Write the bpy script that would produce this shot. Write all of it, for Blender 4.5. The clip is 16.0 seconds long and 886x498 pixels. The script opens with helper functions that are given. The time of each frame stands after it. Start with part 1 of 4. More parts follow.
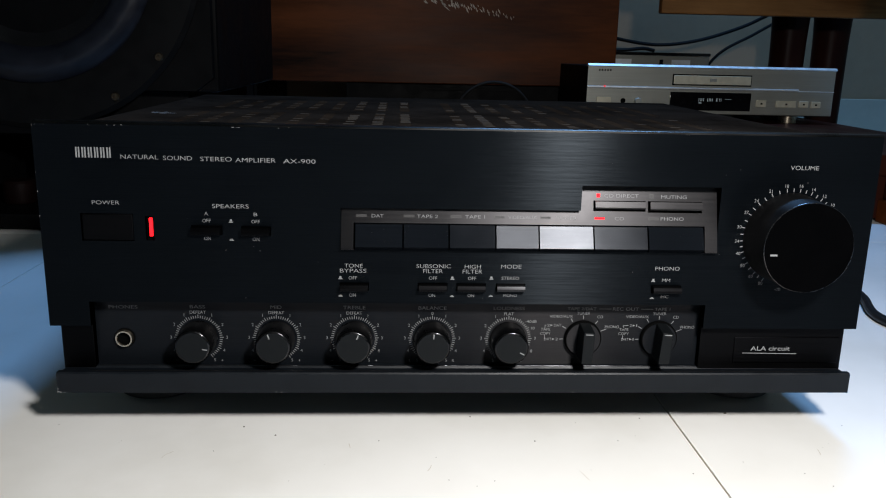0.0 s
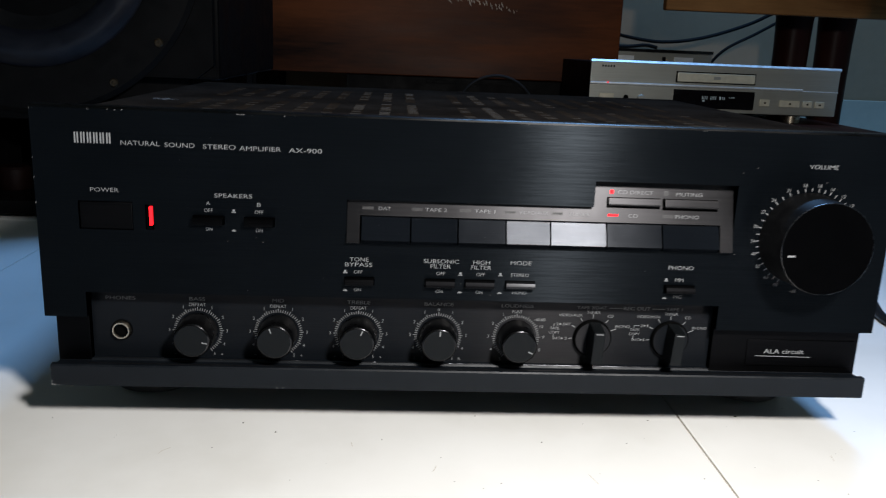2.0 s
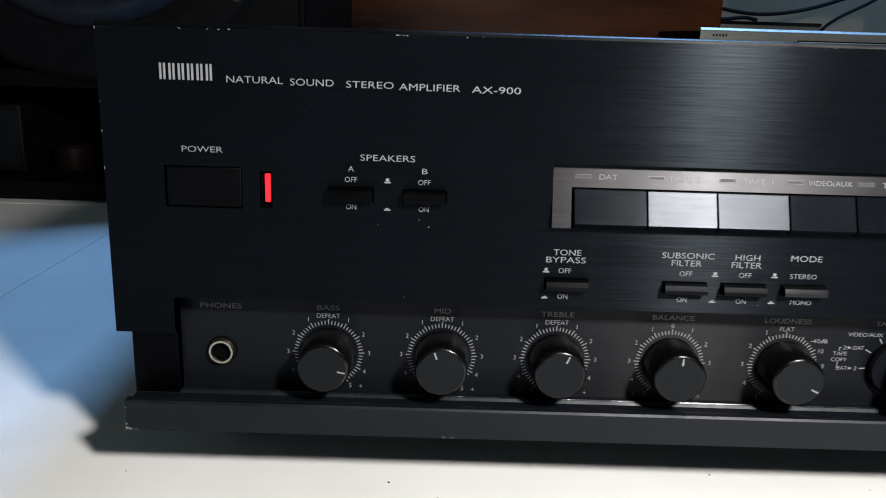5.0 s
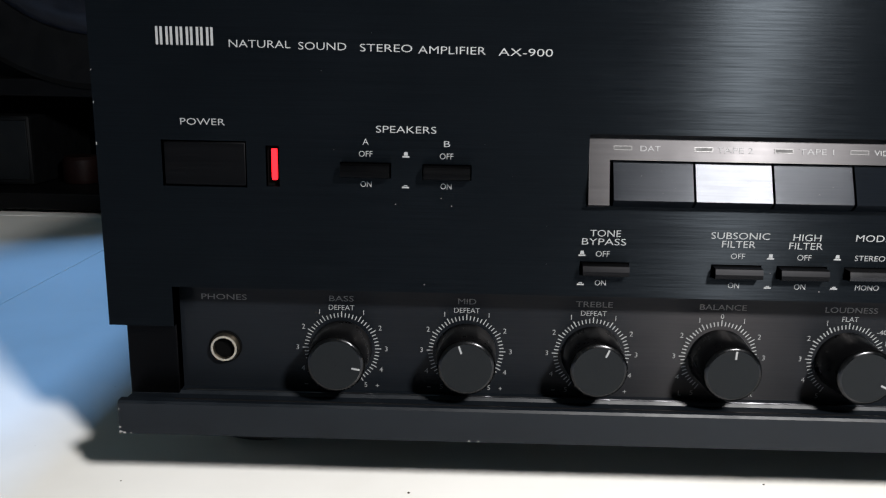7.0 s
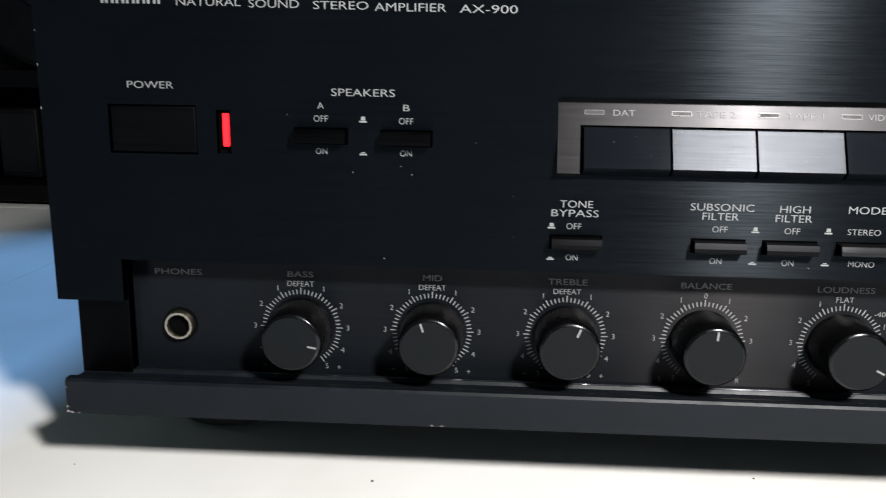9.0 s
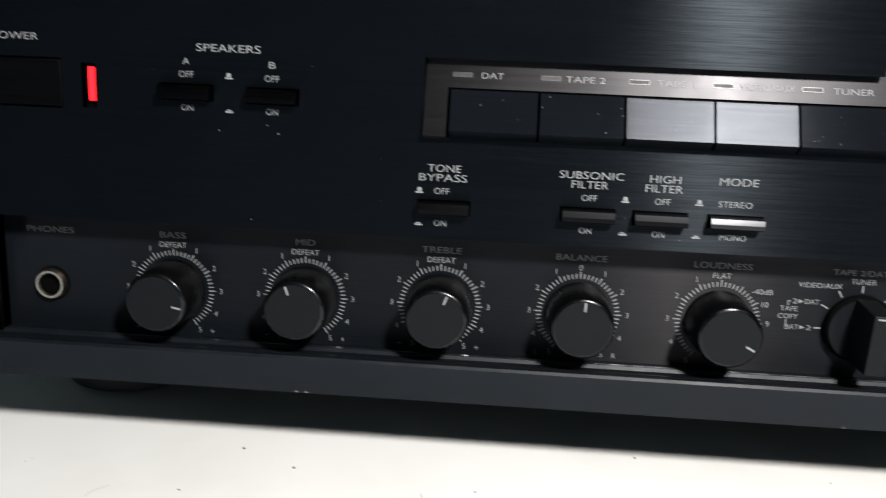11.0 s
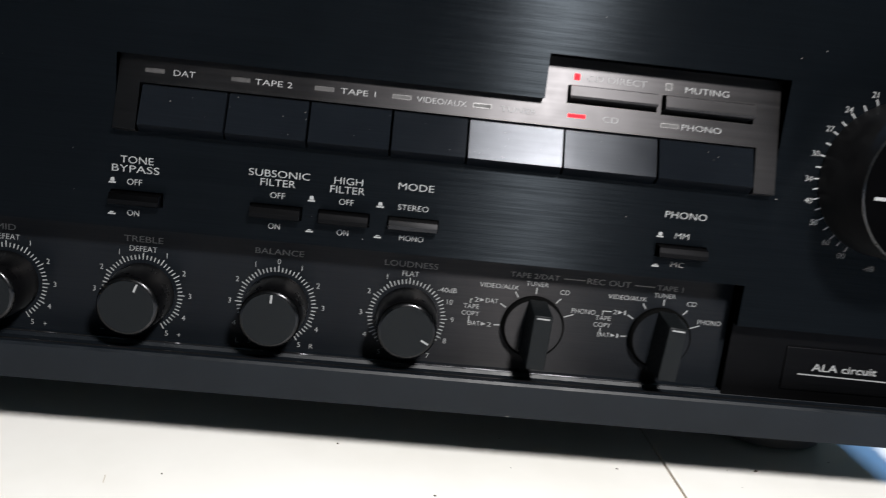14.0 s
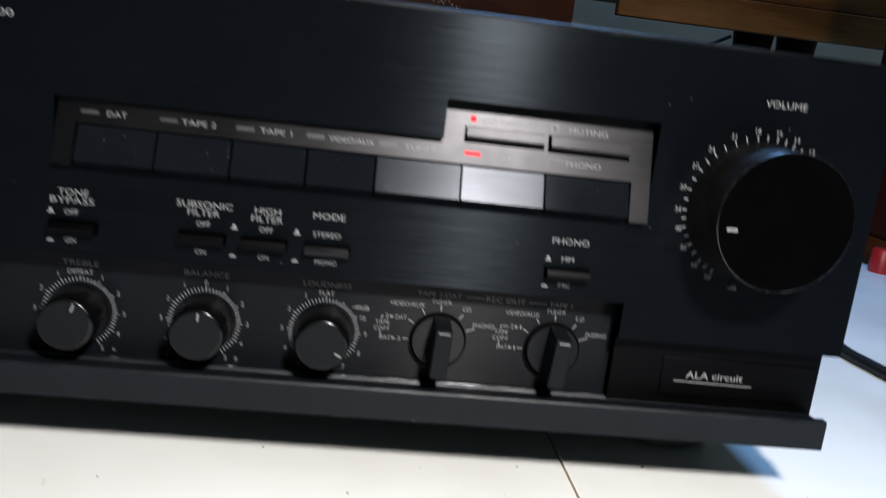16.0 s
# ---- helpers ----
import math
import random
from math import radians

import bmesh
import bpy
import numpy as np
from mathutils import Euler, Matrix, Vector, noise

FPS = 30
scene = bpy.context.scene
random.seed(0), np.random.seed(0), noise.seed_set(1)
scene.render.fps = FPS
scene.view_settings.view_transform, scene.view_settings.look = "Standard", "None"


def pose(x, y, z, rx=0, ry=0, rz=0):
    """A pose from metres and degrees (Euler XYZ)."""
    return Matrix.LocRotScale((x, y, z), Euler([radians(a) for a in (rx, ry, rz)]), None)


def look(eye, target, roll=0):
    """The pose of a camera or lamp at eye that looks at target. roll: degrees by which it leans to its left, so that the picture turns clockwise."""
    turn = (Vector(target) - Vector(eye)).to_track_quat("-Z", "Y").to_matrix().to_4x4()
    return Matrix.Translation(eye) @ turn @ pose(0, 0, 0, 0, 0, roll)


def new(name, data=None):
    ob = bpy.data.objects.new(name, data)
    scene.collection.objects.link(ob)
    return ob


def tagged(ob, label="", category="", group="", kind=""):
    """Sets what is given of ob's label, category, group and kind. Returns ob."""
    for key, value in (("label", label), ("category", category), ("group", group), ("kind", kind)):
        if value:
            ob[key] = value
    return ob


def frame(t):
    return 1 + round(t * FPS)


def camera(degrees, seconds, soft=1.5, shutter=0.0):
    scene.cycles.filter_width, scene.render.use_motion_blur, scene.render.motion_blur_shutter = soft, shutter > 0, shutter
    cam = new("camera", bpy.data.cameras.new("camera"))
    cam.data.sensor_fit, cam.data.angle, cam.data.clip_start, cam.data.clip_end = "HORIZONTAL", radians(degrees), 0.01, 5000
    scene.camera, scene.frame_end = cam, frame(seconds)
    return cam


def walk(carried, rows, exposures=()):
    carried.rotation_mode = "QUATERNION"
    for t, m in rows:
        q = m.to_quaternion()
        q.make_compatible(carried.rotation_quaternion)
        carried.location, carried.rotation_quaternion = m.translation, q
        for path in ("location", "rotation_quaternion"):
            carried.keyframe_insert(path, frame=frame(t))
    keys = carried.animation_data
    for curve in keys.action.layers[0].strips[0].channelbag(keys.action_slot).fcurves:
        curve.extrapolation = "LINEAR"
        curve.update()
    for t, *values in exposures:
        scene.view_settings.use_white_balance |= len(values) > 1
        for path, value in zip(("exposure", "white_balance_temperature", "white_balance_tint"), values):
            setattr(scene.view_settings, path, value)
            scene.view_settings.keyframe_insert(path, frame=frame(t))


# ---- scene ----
cam = camera(57.0, 16.0, soft=1.1, shutter=0.8)
PATH = [
    (0, (-0.0355, -0.4157, 0.2045), (0.0189, 0.5547, -0.0309), 1.30),
    (0.5, (-0.0355, -0.4138, 0.2035), (0.0218, 0.5568, -0.0306), 1.30),
    (1, (-0.0359, -0.4128, 0.2047), (0.0276, 0.5571, -0.0306), 1.80),
    (1.5, (-0.0384, -0.4108, 0.2049), (0.0259, 0.5596, -0.0279), 2.10),
    (2, (-0.0417, -0.4037, 0.2017), (0.0190, 0.5647, -0.0402), 2.40),
    (2.5, (-0.0532, -0.3798, 0.1959), (-0.0018, 0.5877, -0.0516), 2.90),
    (3, (-0.0691, -0.3503, 0.1907), (-0.0234, 0.6192, -0.0500), 2.80),
    (3.5, (-0.0839, -0.3229, 0.1831), (-0.0478, 0.6457, -0.0628), 2.80),
    (4, (-0.0935, -0.3034, 0.1769), (-0.0662, 0.6642, -0.0741), 2.90),
    (4.5, (-0.1010, -0.2866, 0.1713), (-0.0868, 0.6800, -0.0844), 2.30),
    (7, (-0.1060, -0.2507, 0.1456), (-0.1202, 0.7238, -0.0783), 1.10),
    (7.5, (-0.1024, -0.2481, 0.1415), (-0.1300, 0.7272, -0.0777), 1.00),
    (8, (-0.1016, -0.2440, 0.1399), (-0.1315, 0.7297, -0.0860), 0.70),
    (10.5, (-0.0521, -0.2339, 0.1223), (-0.1316, 0.7420, -0.0811), 1.80),
    (11, (-0.0452, -0.2333, 0.1221), (-0.1002, 0.7417, -0.0934), 2.50),
    (11.5, (-0.0307, -0.2291, 0.1238), (-0.0859, 0.7427, -0.1055), 3.30),
    (12, (-0.0208, -0.2283, 0.1231), (-0.0641, 0.7448, -0.1031), 4.10),
    (12.5, (-0.0063, -0.2275, 0.1230), (-0.0394, 0.7463, -0.1018), 4.60),
    (13, (0.0092, -0.2320, 0.1278), (0.0076, 0.7415, -0.1012), 5.40),
    (13.5, (0.0140, -0.2386, 0.1247), (0.0530, 0.7381, -0.0863), 5.90),
    (14, (0.0172, -0.2458, 0.1295), (0.0853, 0.7292, -0.0818), 6.30),
    (14.5, (0.0224, -0.2574, 0.1335), (0.1029, 0.7168, -0.0774), 6.80),
    (14.8, (0.0274, -0.2623, 0.1349), (0.1120, 0.7112, -0.0777), 6.60),
    (15, (0.0312, -0.2657, 0.1333), (0.1196, 0.7094, -0.0702), 6.60),
    (15.5, (0.0379, -0.2703, 0.1320), (0.1384, 0.7044, -0.0676), 6.30),
    (15.8, (0.0391, -0.2719, 0.1365), (0.1404, 0.7020, -0.0668), 6.20),
    (15.9, (0.0363, -0.2734, 0.1396), (0.1442, 0.6997, -0.0638), 6.50),
    (16, (0.0313, -0.2740, 0.1457), (0.1470, 0.6973, -0.0619), 6.90),
]
walk(cam, [(t, look(eye, target, roll)) for t, eye, target, roll in PATH],
     [(0, -0.22), (2, -0.14), (3, 0.05), (4, 0.09), (4.5, 0.14), (7, 0.44), (8, 0.45), (10.5, 0.35), (12.5, 0.22), (14.5, 0.11), (15.5, -0.03), (16, -0.05)])

# ---- world and light ----
world = bpy.data.worlds.new("room_air")
world.use_nodes = True
world.node_tree.nodes["Background"].inputs[0].default_value = (0.35, 0.5, 0.7, 1)
world.node_tree.nodes["Background"].inputs[1].default_value = 0.004
scene.world = world


def area_lamp(name, m, size, power, colour, shape="DISK", size_y=0.1):
    lamp = bpy.data.lights.new(name, "AREA")
    lamp.shape, lamp.size, lamp.energy, lamp.color = shape, size, power, colour
    if shape == "RECTANGLE":
        lamp.size_y = size_y
    ob = new(name, lamp)
    ob.matrix_world = m
    return ob


KEY = (0.147, -0.400, 0.393)
area_lamp("desk_lamp_light", look(KEY, (0.0, 0.05, 0.03)), 0.064, 6.6, (1.0, 0.98, 0.965))
area_lamp("ceiling_tube_light", look((0.54, 0.98, 2.38), (0.54, 0.40, 0.0)), 0.60, 47.0, (0.22, 0.50, 1.0), "RECTANGLE", 0.12)


# ---- materials ----
def nodes_of(name, rough=0.5, metal=0.0, colour=(0.5, 0.5, 0.5)):
    m = bpy.data.materials.new(name)
    m.use_nodes = True
    nt = m.node_tree
    b = nt.nodes["Principled BSDF"]
    b.inputs["Base Color"].default_value = (*colour, 1)
    b.inputs["Roughness"].default_value = rough
    b.inputs["Metallic"].default_value = metal
    return m, nt, b


def coords(nt, scale=(1, 1, 1)):
    tc = nt.nodes.new("ShaderNodeTexCoord")
    mp = nt.nodes.new("ShaderNodeMapping")
    mp.inputs["Scale"].default_value = scale
    nt.links.new(tc.outputs["Object"], mp.inputs["Vector"])
    return mp.outputs["Vector"]


def noise_tex(nt, scale, detail=4.0, stretch=(1, 1, 1), rough=0.55):
    n = nt.nodes.new("ShaderNodeTexNoise")
    n.inputs["Scale"].default_value = scale
    n.inputs["Detail"].default_value = detail
    n.inputs["Roughness"].default_value = rough
    nt.links.new(coords(nt, stretch), n.inputs["Vector"])
    return n.outputs["Fac"]


def ramp(nt, fac, stops):
    r = nt.nodes.new("ShaderNodeValToRGB")
    while len(r.color_ramp.elements) < len(stops):
        r.color_ramp.elements.new(0.5)
    for e, (p, c) in zip(r.color_ramp.elements, stops):
        e.position, e.color = p, (*c, 1)
    nt.links.new(fac, r.inputs["Fac"])
    return r.outputs["Color"]


def spread(nt, fac, lo, hi, a=0.3, b=0.7):
    r = nt.nodes.new("ShaderNodeMapRange")
    for k, v in zip(("From Min", "From Max", "To Min", "To Max"), (a, b, lo, hi)):
        r.inputs[k].default_value = v
    nt.links.new(fac, r.inputs["Value"])
    return r.outputs["Result"]


def bump(nt, b, fac, strength, distance):
    n = nt.nodes.new("ShaderNodeBump")
    n.inputs["Strength"].default_value = strength
    n.inputs["Distance"].default_value = distance
    nt.links.new(fac, n.inputs["Height"])
    nt.links.new(n.outputs["Normal"], b.inputs["Normal"])


def plain(name, colour, rough=0.5, metal=0.0, vary=0.25, scale=60.0, relief=0.0, spec=0.5):
    """A material with a slow and a fine variation of tone and gloss."""
    m, nt, b = nodes_of(name, rough, metal, colour)
    slow, fine = noise_tex(nt, scale, 5), noise_tex(nt, scale * 14, 3)
    mix = nt.nodes.new("ShaderNodeMath")
    mix.operation = "MULTIPLY_ADD"
    nt.links.new(fine, mix.inputs[0])
    mix.inputs[1].default_value = 0.4
    nt.links.new(slow, mix.inputs[2])
    lo, hi = [c * (1 - vary) for c in colour], [min(1, c * (1 + vary)) for c in colour]
    nt.links.new(ramp(nt, mix.outputs[0], [(0.45, lo), (0.95, hi)]), b.inputs["Base Color"])
    nt.links.new(spread(nt, slow, max(0.02, rough - 0.08), min(1, rough + 0.08)), b.inputs["Roughness"])
    b.inputs["Specular IOR Level"].default_value = spec
    if relief:
        bump(nt, b, fine, 0.4, relief)
    return m


def brushed(name, colour, rough, metal, aniso, vary=0.3, relief=0.00002, spec=0.5):
    """Metal brushed along x: fine lines, and gloss drawn out across them."""
    m, nt, b = nodes_of(name, rough, metal, colour)
    lines = noise_tex(nt, 900, 4, (0.012, 1, 1), 0.7)
    cloud = noise_tex(nt, 35, 4)
    lo, hi = [c * (1 - vary) for c in colour], [c * (1 + vary) for c in colour]
    nt.links.new(ramp(nt, lines, [(0.3, lo), (0.7, hi)]), b.inputs["Base Color"])
    r = spread(nt, cloud, rough - 0.05, rough + 0.06)
    add = nt.nodes.new("ShaderNodeMath")
    add.operation = "MULTIPLY_ADD"
    nt.links.new(lines, add.inputs[0])
    add.inputs[1].default_value = 0.12
    nt.links.new(r, add.inputs[2])
    nt.links.new(add.outputs[0], b.inputs["Roughness"])
    b.inputs["Specular IOR Level"].default_value = spec
    tint = [c / max(colour) for c in colour]
    b.inputs["Specular Tint"].default_value = (*tint, 1)
    b.inputs["Anisotropic"].default_value = aniso
    b.inputs["Anisotropic Rotation"].default_value = 0.25
    t = nt.nodes.new("ShaderNodeTangent")
    t.direction_type = "UV_MAP"
    t.uv_map = "UVMap"
    nt.links.new(t.outputs["Tangent"], b.inputs["Tangent"])
    bump(nt, b, lines, 0.2, relief)
    return m


def anodised(name, paint, gloss, rough, aniso, streak, lobe="GGX"):
    """Black anodised aluminium brushed along x: a dark ground under a gloss that is drawn out across the strokes."""
    m, nt, b = nodes_of(name)
    lines = noise_tex(nt, 1500, 4, (0.007, 1, 1), 0.7)
    dashes = noise_tex(nt, 3600, 3, (0.018, 1, 1), 0.6)
    both = nt.nodes.new("ShaderNodeMath")
    both.operation = "MULTIPLY_ADD"
    nt.links.new(dashes, both.inputs[0])
    both.inputs[1].default_value = 1.0
    nt.links.new(spread(nt, lines, -0.5, 0.5, 0.0, 1.0), both.inputs[2])
    cloud = noise_tex(nt, 30, 4)
    shine = nt.nodes.new("ShaderNodeBsdfAnisotropic")
    shine.distribution = lobe
    nt.links.new(ramp(nt, both.outputs[0], [(0.30, [c * (1 - streak) for c in gloss]), (0.72, [c * (1 + streak) for c in gloss])]), shine.inputs["Color"])
    nt.links.new(spread(nt, cloud, rough - 0.02, rough + 0.02), shine.inputs["Roughness"])
    shine.inputs["Anisotropy"].default_value = aniso
    shine.inputs["Rotation"].default_value = 0.25
    t = nt.nodes.new("ShaderNodeTangent")
    t.direction_type = "UV_MAP"
    t.uv_map = "UVMap"
    nt.links.new(t.outputs["Tangent"], shine.inputs["Tangent"])
    ground = nt.nodes.new("ShaderNodeBsdfDiffuse")
    nt.links.new(ramp(nt, cloud, [(0.3, [c * 0.85 for c in paint]), (0.7, [c * 1.15 for c in paint])]), ground.inputs["Color"])
    relief = nt.nodes.new("ShaderNodeBump")
    relief.inputs["Strength"].default_value = 0.25
    relief.inputs["Distance"].default_value = 0.00003
    nt.links.new(both.outputs[0], relief.inputs["Height"])
    nt.links.new(relief.outputs["Normal"], shine.inputs["Normal"])
    add = nt.nodes.new("ShaderNodeAddShader")
    nt.links.new(shine.outputs[0], add.inputs[0])
    nt.links.new(ground.outputs[0], add.inputs[1])
    nt.links.new(add.outputs[0], nt.nodes["Material Output"].inputs["Surface"])
    nt.nodes.remove(b)
    return m


def glow(name, colour, power):
    m, nt, b = nodes_of(name, 0.3, 0.0, colour)
    b.inputs["Emission Color"].default_value = (*colour, 1)
    b.inputs["Emission Strength"].default_value = power
    b.inputs["Specular IOR Level"].default_value = 0.0
    b.inputs["Roughness"].default_value = 0.9
    return m


def wood(name, dark, light, rough=0.35, along="x", scale=9.0):
    m, nt, b = nodes_of(name, rough, 0.0, dark)
    st = {"x": (0.12, 1, 1), "z": (1, 1, 0.1)}[along]
    grain = noise_tex(nt, scale, 8, st, 0.65)
    fine = noise_tex(nt, scale * 22, 3, st)
    wv = nt.nodes.new("ShaderNodeMath")
    wv.operation = "MULTIPLY_ADD"
    nt.links.new(fine, wv.inputs[0])
    wv.inputs[1].default_value = 0.25
    nt.links.new(grain, wv.inputs[2])
    figure = noise_tex(nt, scale * 0.75, 2, (0.45, 1, 1.3) if along == "x" else (1, 1, 0.4))
    swept = nt.nodes.new("ShaderNodeMath")
    swept.operation = "MULTIPLY_ADD"
    nt.links.new(spread(nt, figure, -0.22, 0.2), swept.inputs[0])
    swept.inputs[1].default_value = 1.0
    nt.links.new(wv.outputs[0], swept.inputs[2])
    nt.links.new(ramp(nt, swept.outputs[0], [(0.35, dark), (0.62, [(a + c) / 2 for a, c in zip(dark, light)]), (0.85, light)]), b.inputs["Base Color"])
    nt.links.new(spread(nt, grain, rough - 0.1, rough + 0.15), b.inputs["Roughness"])
    b.inputs["Specular IOR Level"].default_value = 0.08
    bump(nt, b, fine, 0.15, 0.0004)
    return m


PANEL = anodised("black_brushed_aluminium", (0.0012, 0.0016, 0.0021), (0.0049, 0.0057, 0.0065), 0.33, -0.69, 0.36)
FASCIA = anodised("black_satin_fascia", (0.0038, 0.0047, 0.0060), (0.0100, 0.0092, 0.0090), 0.325, -0.62, 0.14)
# Darker fascia metal, with the shadow under the lip put into its colour.
SIDEF = brushed("shaded_side_fascia", (0.0055, 0.0055, 0.006), 0.40, 1.0, 0.5, 0.12)
PLATE = brushed("grey_brushed_plate", (0.0268, 0.0258, 0.0266), 0.35, 1.0, 0.72, 0.10)
KEYCAP = anodised("dark_brushed_button", (0.0030, 0.0037, 0.0049), (0.0108, 0.0113, 0.0124), 0.30, -0.55, 0.16, "BECKMANN")
SMALLKEY = brushed("small_dark_button", (0.0056, 0.0056, 0.006), 0.36, 1.0, 0.6, 0.25)
# Brighter copy of the small button metal; paints the glint on mode.
GLINTKEY = brushed("mode_button_glint", (0.022, 0.022, 0.023), 0.22, 1.0, 0.8, 0.15)
POWERKEY = brushed("matt_black_button", (0.006, 0.006, 0.0065), 0.46, 1.0, 0.2, 0.15)
KNOB = plain("black_satin_knob", (0.0012, 0.0012, 0.0014), 0.31, 0.0, 0.2, 150, 0.0, 0.26)
VOLSIDE = plain("black_volume_side", (0.0018, 0.0018, 0.002), 0.44, 0.0, 0.2, 150, 0.0, 0.22)
KNOBRIM = plain("satin_knob_edge", (0.022, 0.022, 0.023), 0.22, 0.95, 0.2, 300)
DARKRIM = plain("dark_turned_edge", (0.07, 0.07, 0.073), 0.26, 0.95, 0.2, 300)
VOLFACE = plain("flat_black_knob_face", (0.0004, 0.0004, 0.0005), 0.42, 0.0, 0.1, 60, 0.0, 0.015)
KNOBFACE = plain("dark_grey_knob_face", (0.0031, 0.0038, 0.0043), 0.45, 0.0, 0.12, 900, 0.0, 0.12)
BASE = plain("dark_grey_painted_metal", (0.0032, 0.0044, 0.0061), 0.40, 0.0, 0.2, 90, 0.00003, 0.17)
LEDGE = plain("polished_ledge", (0.048, 0.048, 0.052), 0.14, 0.9, 0.2, 120)
COVER = plain("dusty_black_steel_cover", (0.0125, 0.0098, 0.0078), 0.85, 0.0, 0.5, 22, 0.00005, 0.0)
DUSTLIP = plain("grey_dusty_lip", (0.019, 0.0178, 0.0165), 0.9, 0.0, 0.5, 60)
CHASSIS = plain("black_steel", (0.002, 0.002, 0.0022), 0.55, 0.0, 0.3, 60, 0.0, 0.08)
INK = plain("printed_white", (0.165, 0.166, 0.166), 0.6, 0.0, 0.12, 400)
PLATEINK = plain("printed_pale_grey", (0.125, 0.125, 0.127), 0.6, 0.0, 0.12, 400)
DIMINK = plain("grey_print_and_shaded_print", (0.095, 0.089, 0.086), 0.6, 0.0, 0.15, 400)
CHIP = plain("bare_metal_chip", (0.20, 0.195, 0.19), 0.5, 0.2, 0.3, 500)
NICKEL = plain("nickel", (0.40, 0.345, 0.265), 0.3, 1.0, 0.2, 300)
# For black parts, and for shade painted into gaps.
BLACK = plain("black_part_and_gap_shade", (0.0012, 0.0012, 0.0012), 0.8, 0.0, 0.2, 100, 0.0, 0.03)
RUBBER = plain("black_rubber", (0.013, 0.013, 0.014), 0.6, 0.0, 0.2, 120)
LIT = glow("red_lamp", (1.0, 0.012, 0.018), 1.7)
RIMMETAL = plain("bright_window_rim", (0.034, 0.033, 0.033), 0.35, 0.7, 0.3, 300)
UNLIT = plain("clear_lamp_window", (0.022, 0.021, 0.021), 0.5, 0.0, 0.2, 300, 0.0, 0.2)
SILVER = brushed("silver_painted_front", (0.385, 0.385, 0.345), 0.38, 0.55, 0.4, 0.08)
SILVERLIGHT = plain("polished_silver_trim", (0.85, 0.88, 0.90), 0.38, 0.6, 0.06, 100)
CHAMPAGNE = plain("champagne_plastic", (0.56, 0.52, 0.40), 0.4, 0.2, 0.1, 100)
DISPLAY = plain("black_display_glass", (0.004, 0.004, 0.005), 0.12, 0.0, 0.1, 100)
DIGIT = glow("display_segments", (0.55, 0.65, 0.70), 0.35)
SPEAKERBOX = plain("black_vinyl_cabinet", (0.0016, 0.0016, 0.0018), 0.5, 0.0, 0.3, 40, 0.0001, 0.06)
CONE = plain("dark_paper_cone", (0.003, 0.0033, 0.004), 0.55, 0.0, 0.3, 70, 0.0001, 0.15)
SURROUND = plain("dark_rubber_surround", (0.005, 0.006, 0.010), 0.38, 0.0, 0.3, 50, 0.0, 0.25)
BRASS = plain("brass_screw", (0.055, 0.042, 0.028), 0.4, 0.9, 0.2, 300)
GLOSSBLACK = plain("gloss_black_panel", (0.010, 0.010, 0.011), 0.12, 0.0, 0.2, 20)
WOOD = wood("red_brown_wood", (0.005, 0.0012, 0.0005), (0.115, 0.028, 0.006), 0.38, "x", 7)
BOARD = wood("orange_brown_board", (0.09, 0.032, 0.008), (0.27, 0.12, 0.038), 0.4, "x", 8)
LEGWOOD = wood("dark_red_wood", (0.012, 0.003, 0.002), (0.04, 0.011, 0.007), 0.38, "z", 12)
CABLE = plain("black_cable_sheath", (0.006, 0.006, 0.006), 0.5, 0.0, 0.2, 200, 0.0, 0.2)
GROUT = plain("brown_grout", (0.22, 0.155, 0.08), 0.85, 0.0, 0.3, 200)
SPECK = plain("dark_grit", (0.05, 0.04, 0.03), 0.8, 0.0, 0.3, 800)


def painted_wall(name, colour):
    return plain(name, colour, 0.75, 0.0, 0.10, 3.0, 0.0006)


WALL = painted_wall("grey_green_wall_paint", (0.34, 0.235, 0.142))
# Paints of the unseen walls and ceiling, chosen for warm bounce light.
BOUNCEWALL = painted_wall("tan_bounce_paint", (0.42, 0.32, 0.20))
CEIL = painted_wall("cream_bounce_paint", (0.55, 0.48, 0.38))


def floor_material():
    m, nt, b = nodes_of("white_glazed_tile", 0.24, 0.0, (0.74, 0.73, 0.70))
    slow, fine = noise_tex(nt, 6, 6), noise_tex(nt, 90, 5)
    nt.links.new(ramp(nt, slow, [(0.3, (0.62, 0.605, 0.565)), (0.5, (0.72, 0.71, 0.68)), (0.7, (0.77, 0.76, 0.735))]), b.inputs["Base Color"])
    nt.links.new(spread(nt, slow, 0.26, 0.36), b.inputs["Roughness"])
    return m


TILE = floor_material()


# ---- mesh helpers ----
def quad(bm, pts):
    return bm.faces.new([bm.verts.new(p) for p in pts])


def box(bm, x0, x1, y0, y1, z0, z1, bevel=0.0):
    r = bmesh.ops.create_cube(bm, size=1.0)
    for v in r["verts"]:
        v.co = Vector(((x0 + x1) / 2 + v.co.x * (x1 - x0), (y0 + y1) / 2 + v.co.y * (y1 - y0), (z0 + z1) / 2 + v.co.z * (z1 - z0)))
    if bevel:
        edges = {e for v in r["verts"] for e in v.link_edges}
        bmesh.ops.bevel(bm, geom=list(edges), offset=bevel, segments=2, profile=0.5, affect="EDGES")
    return bm


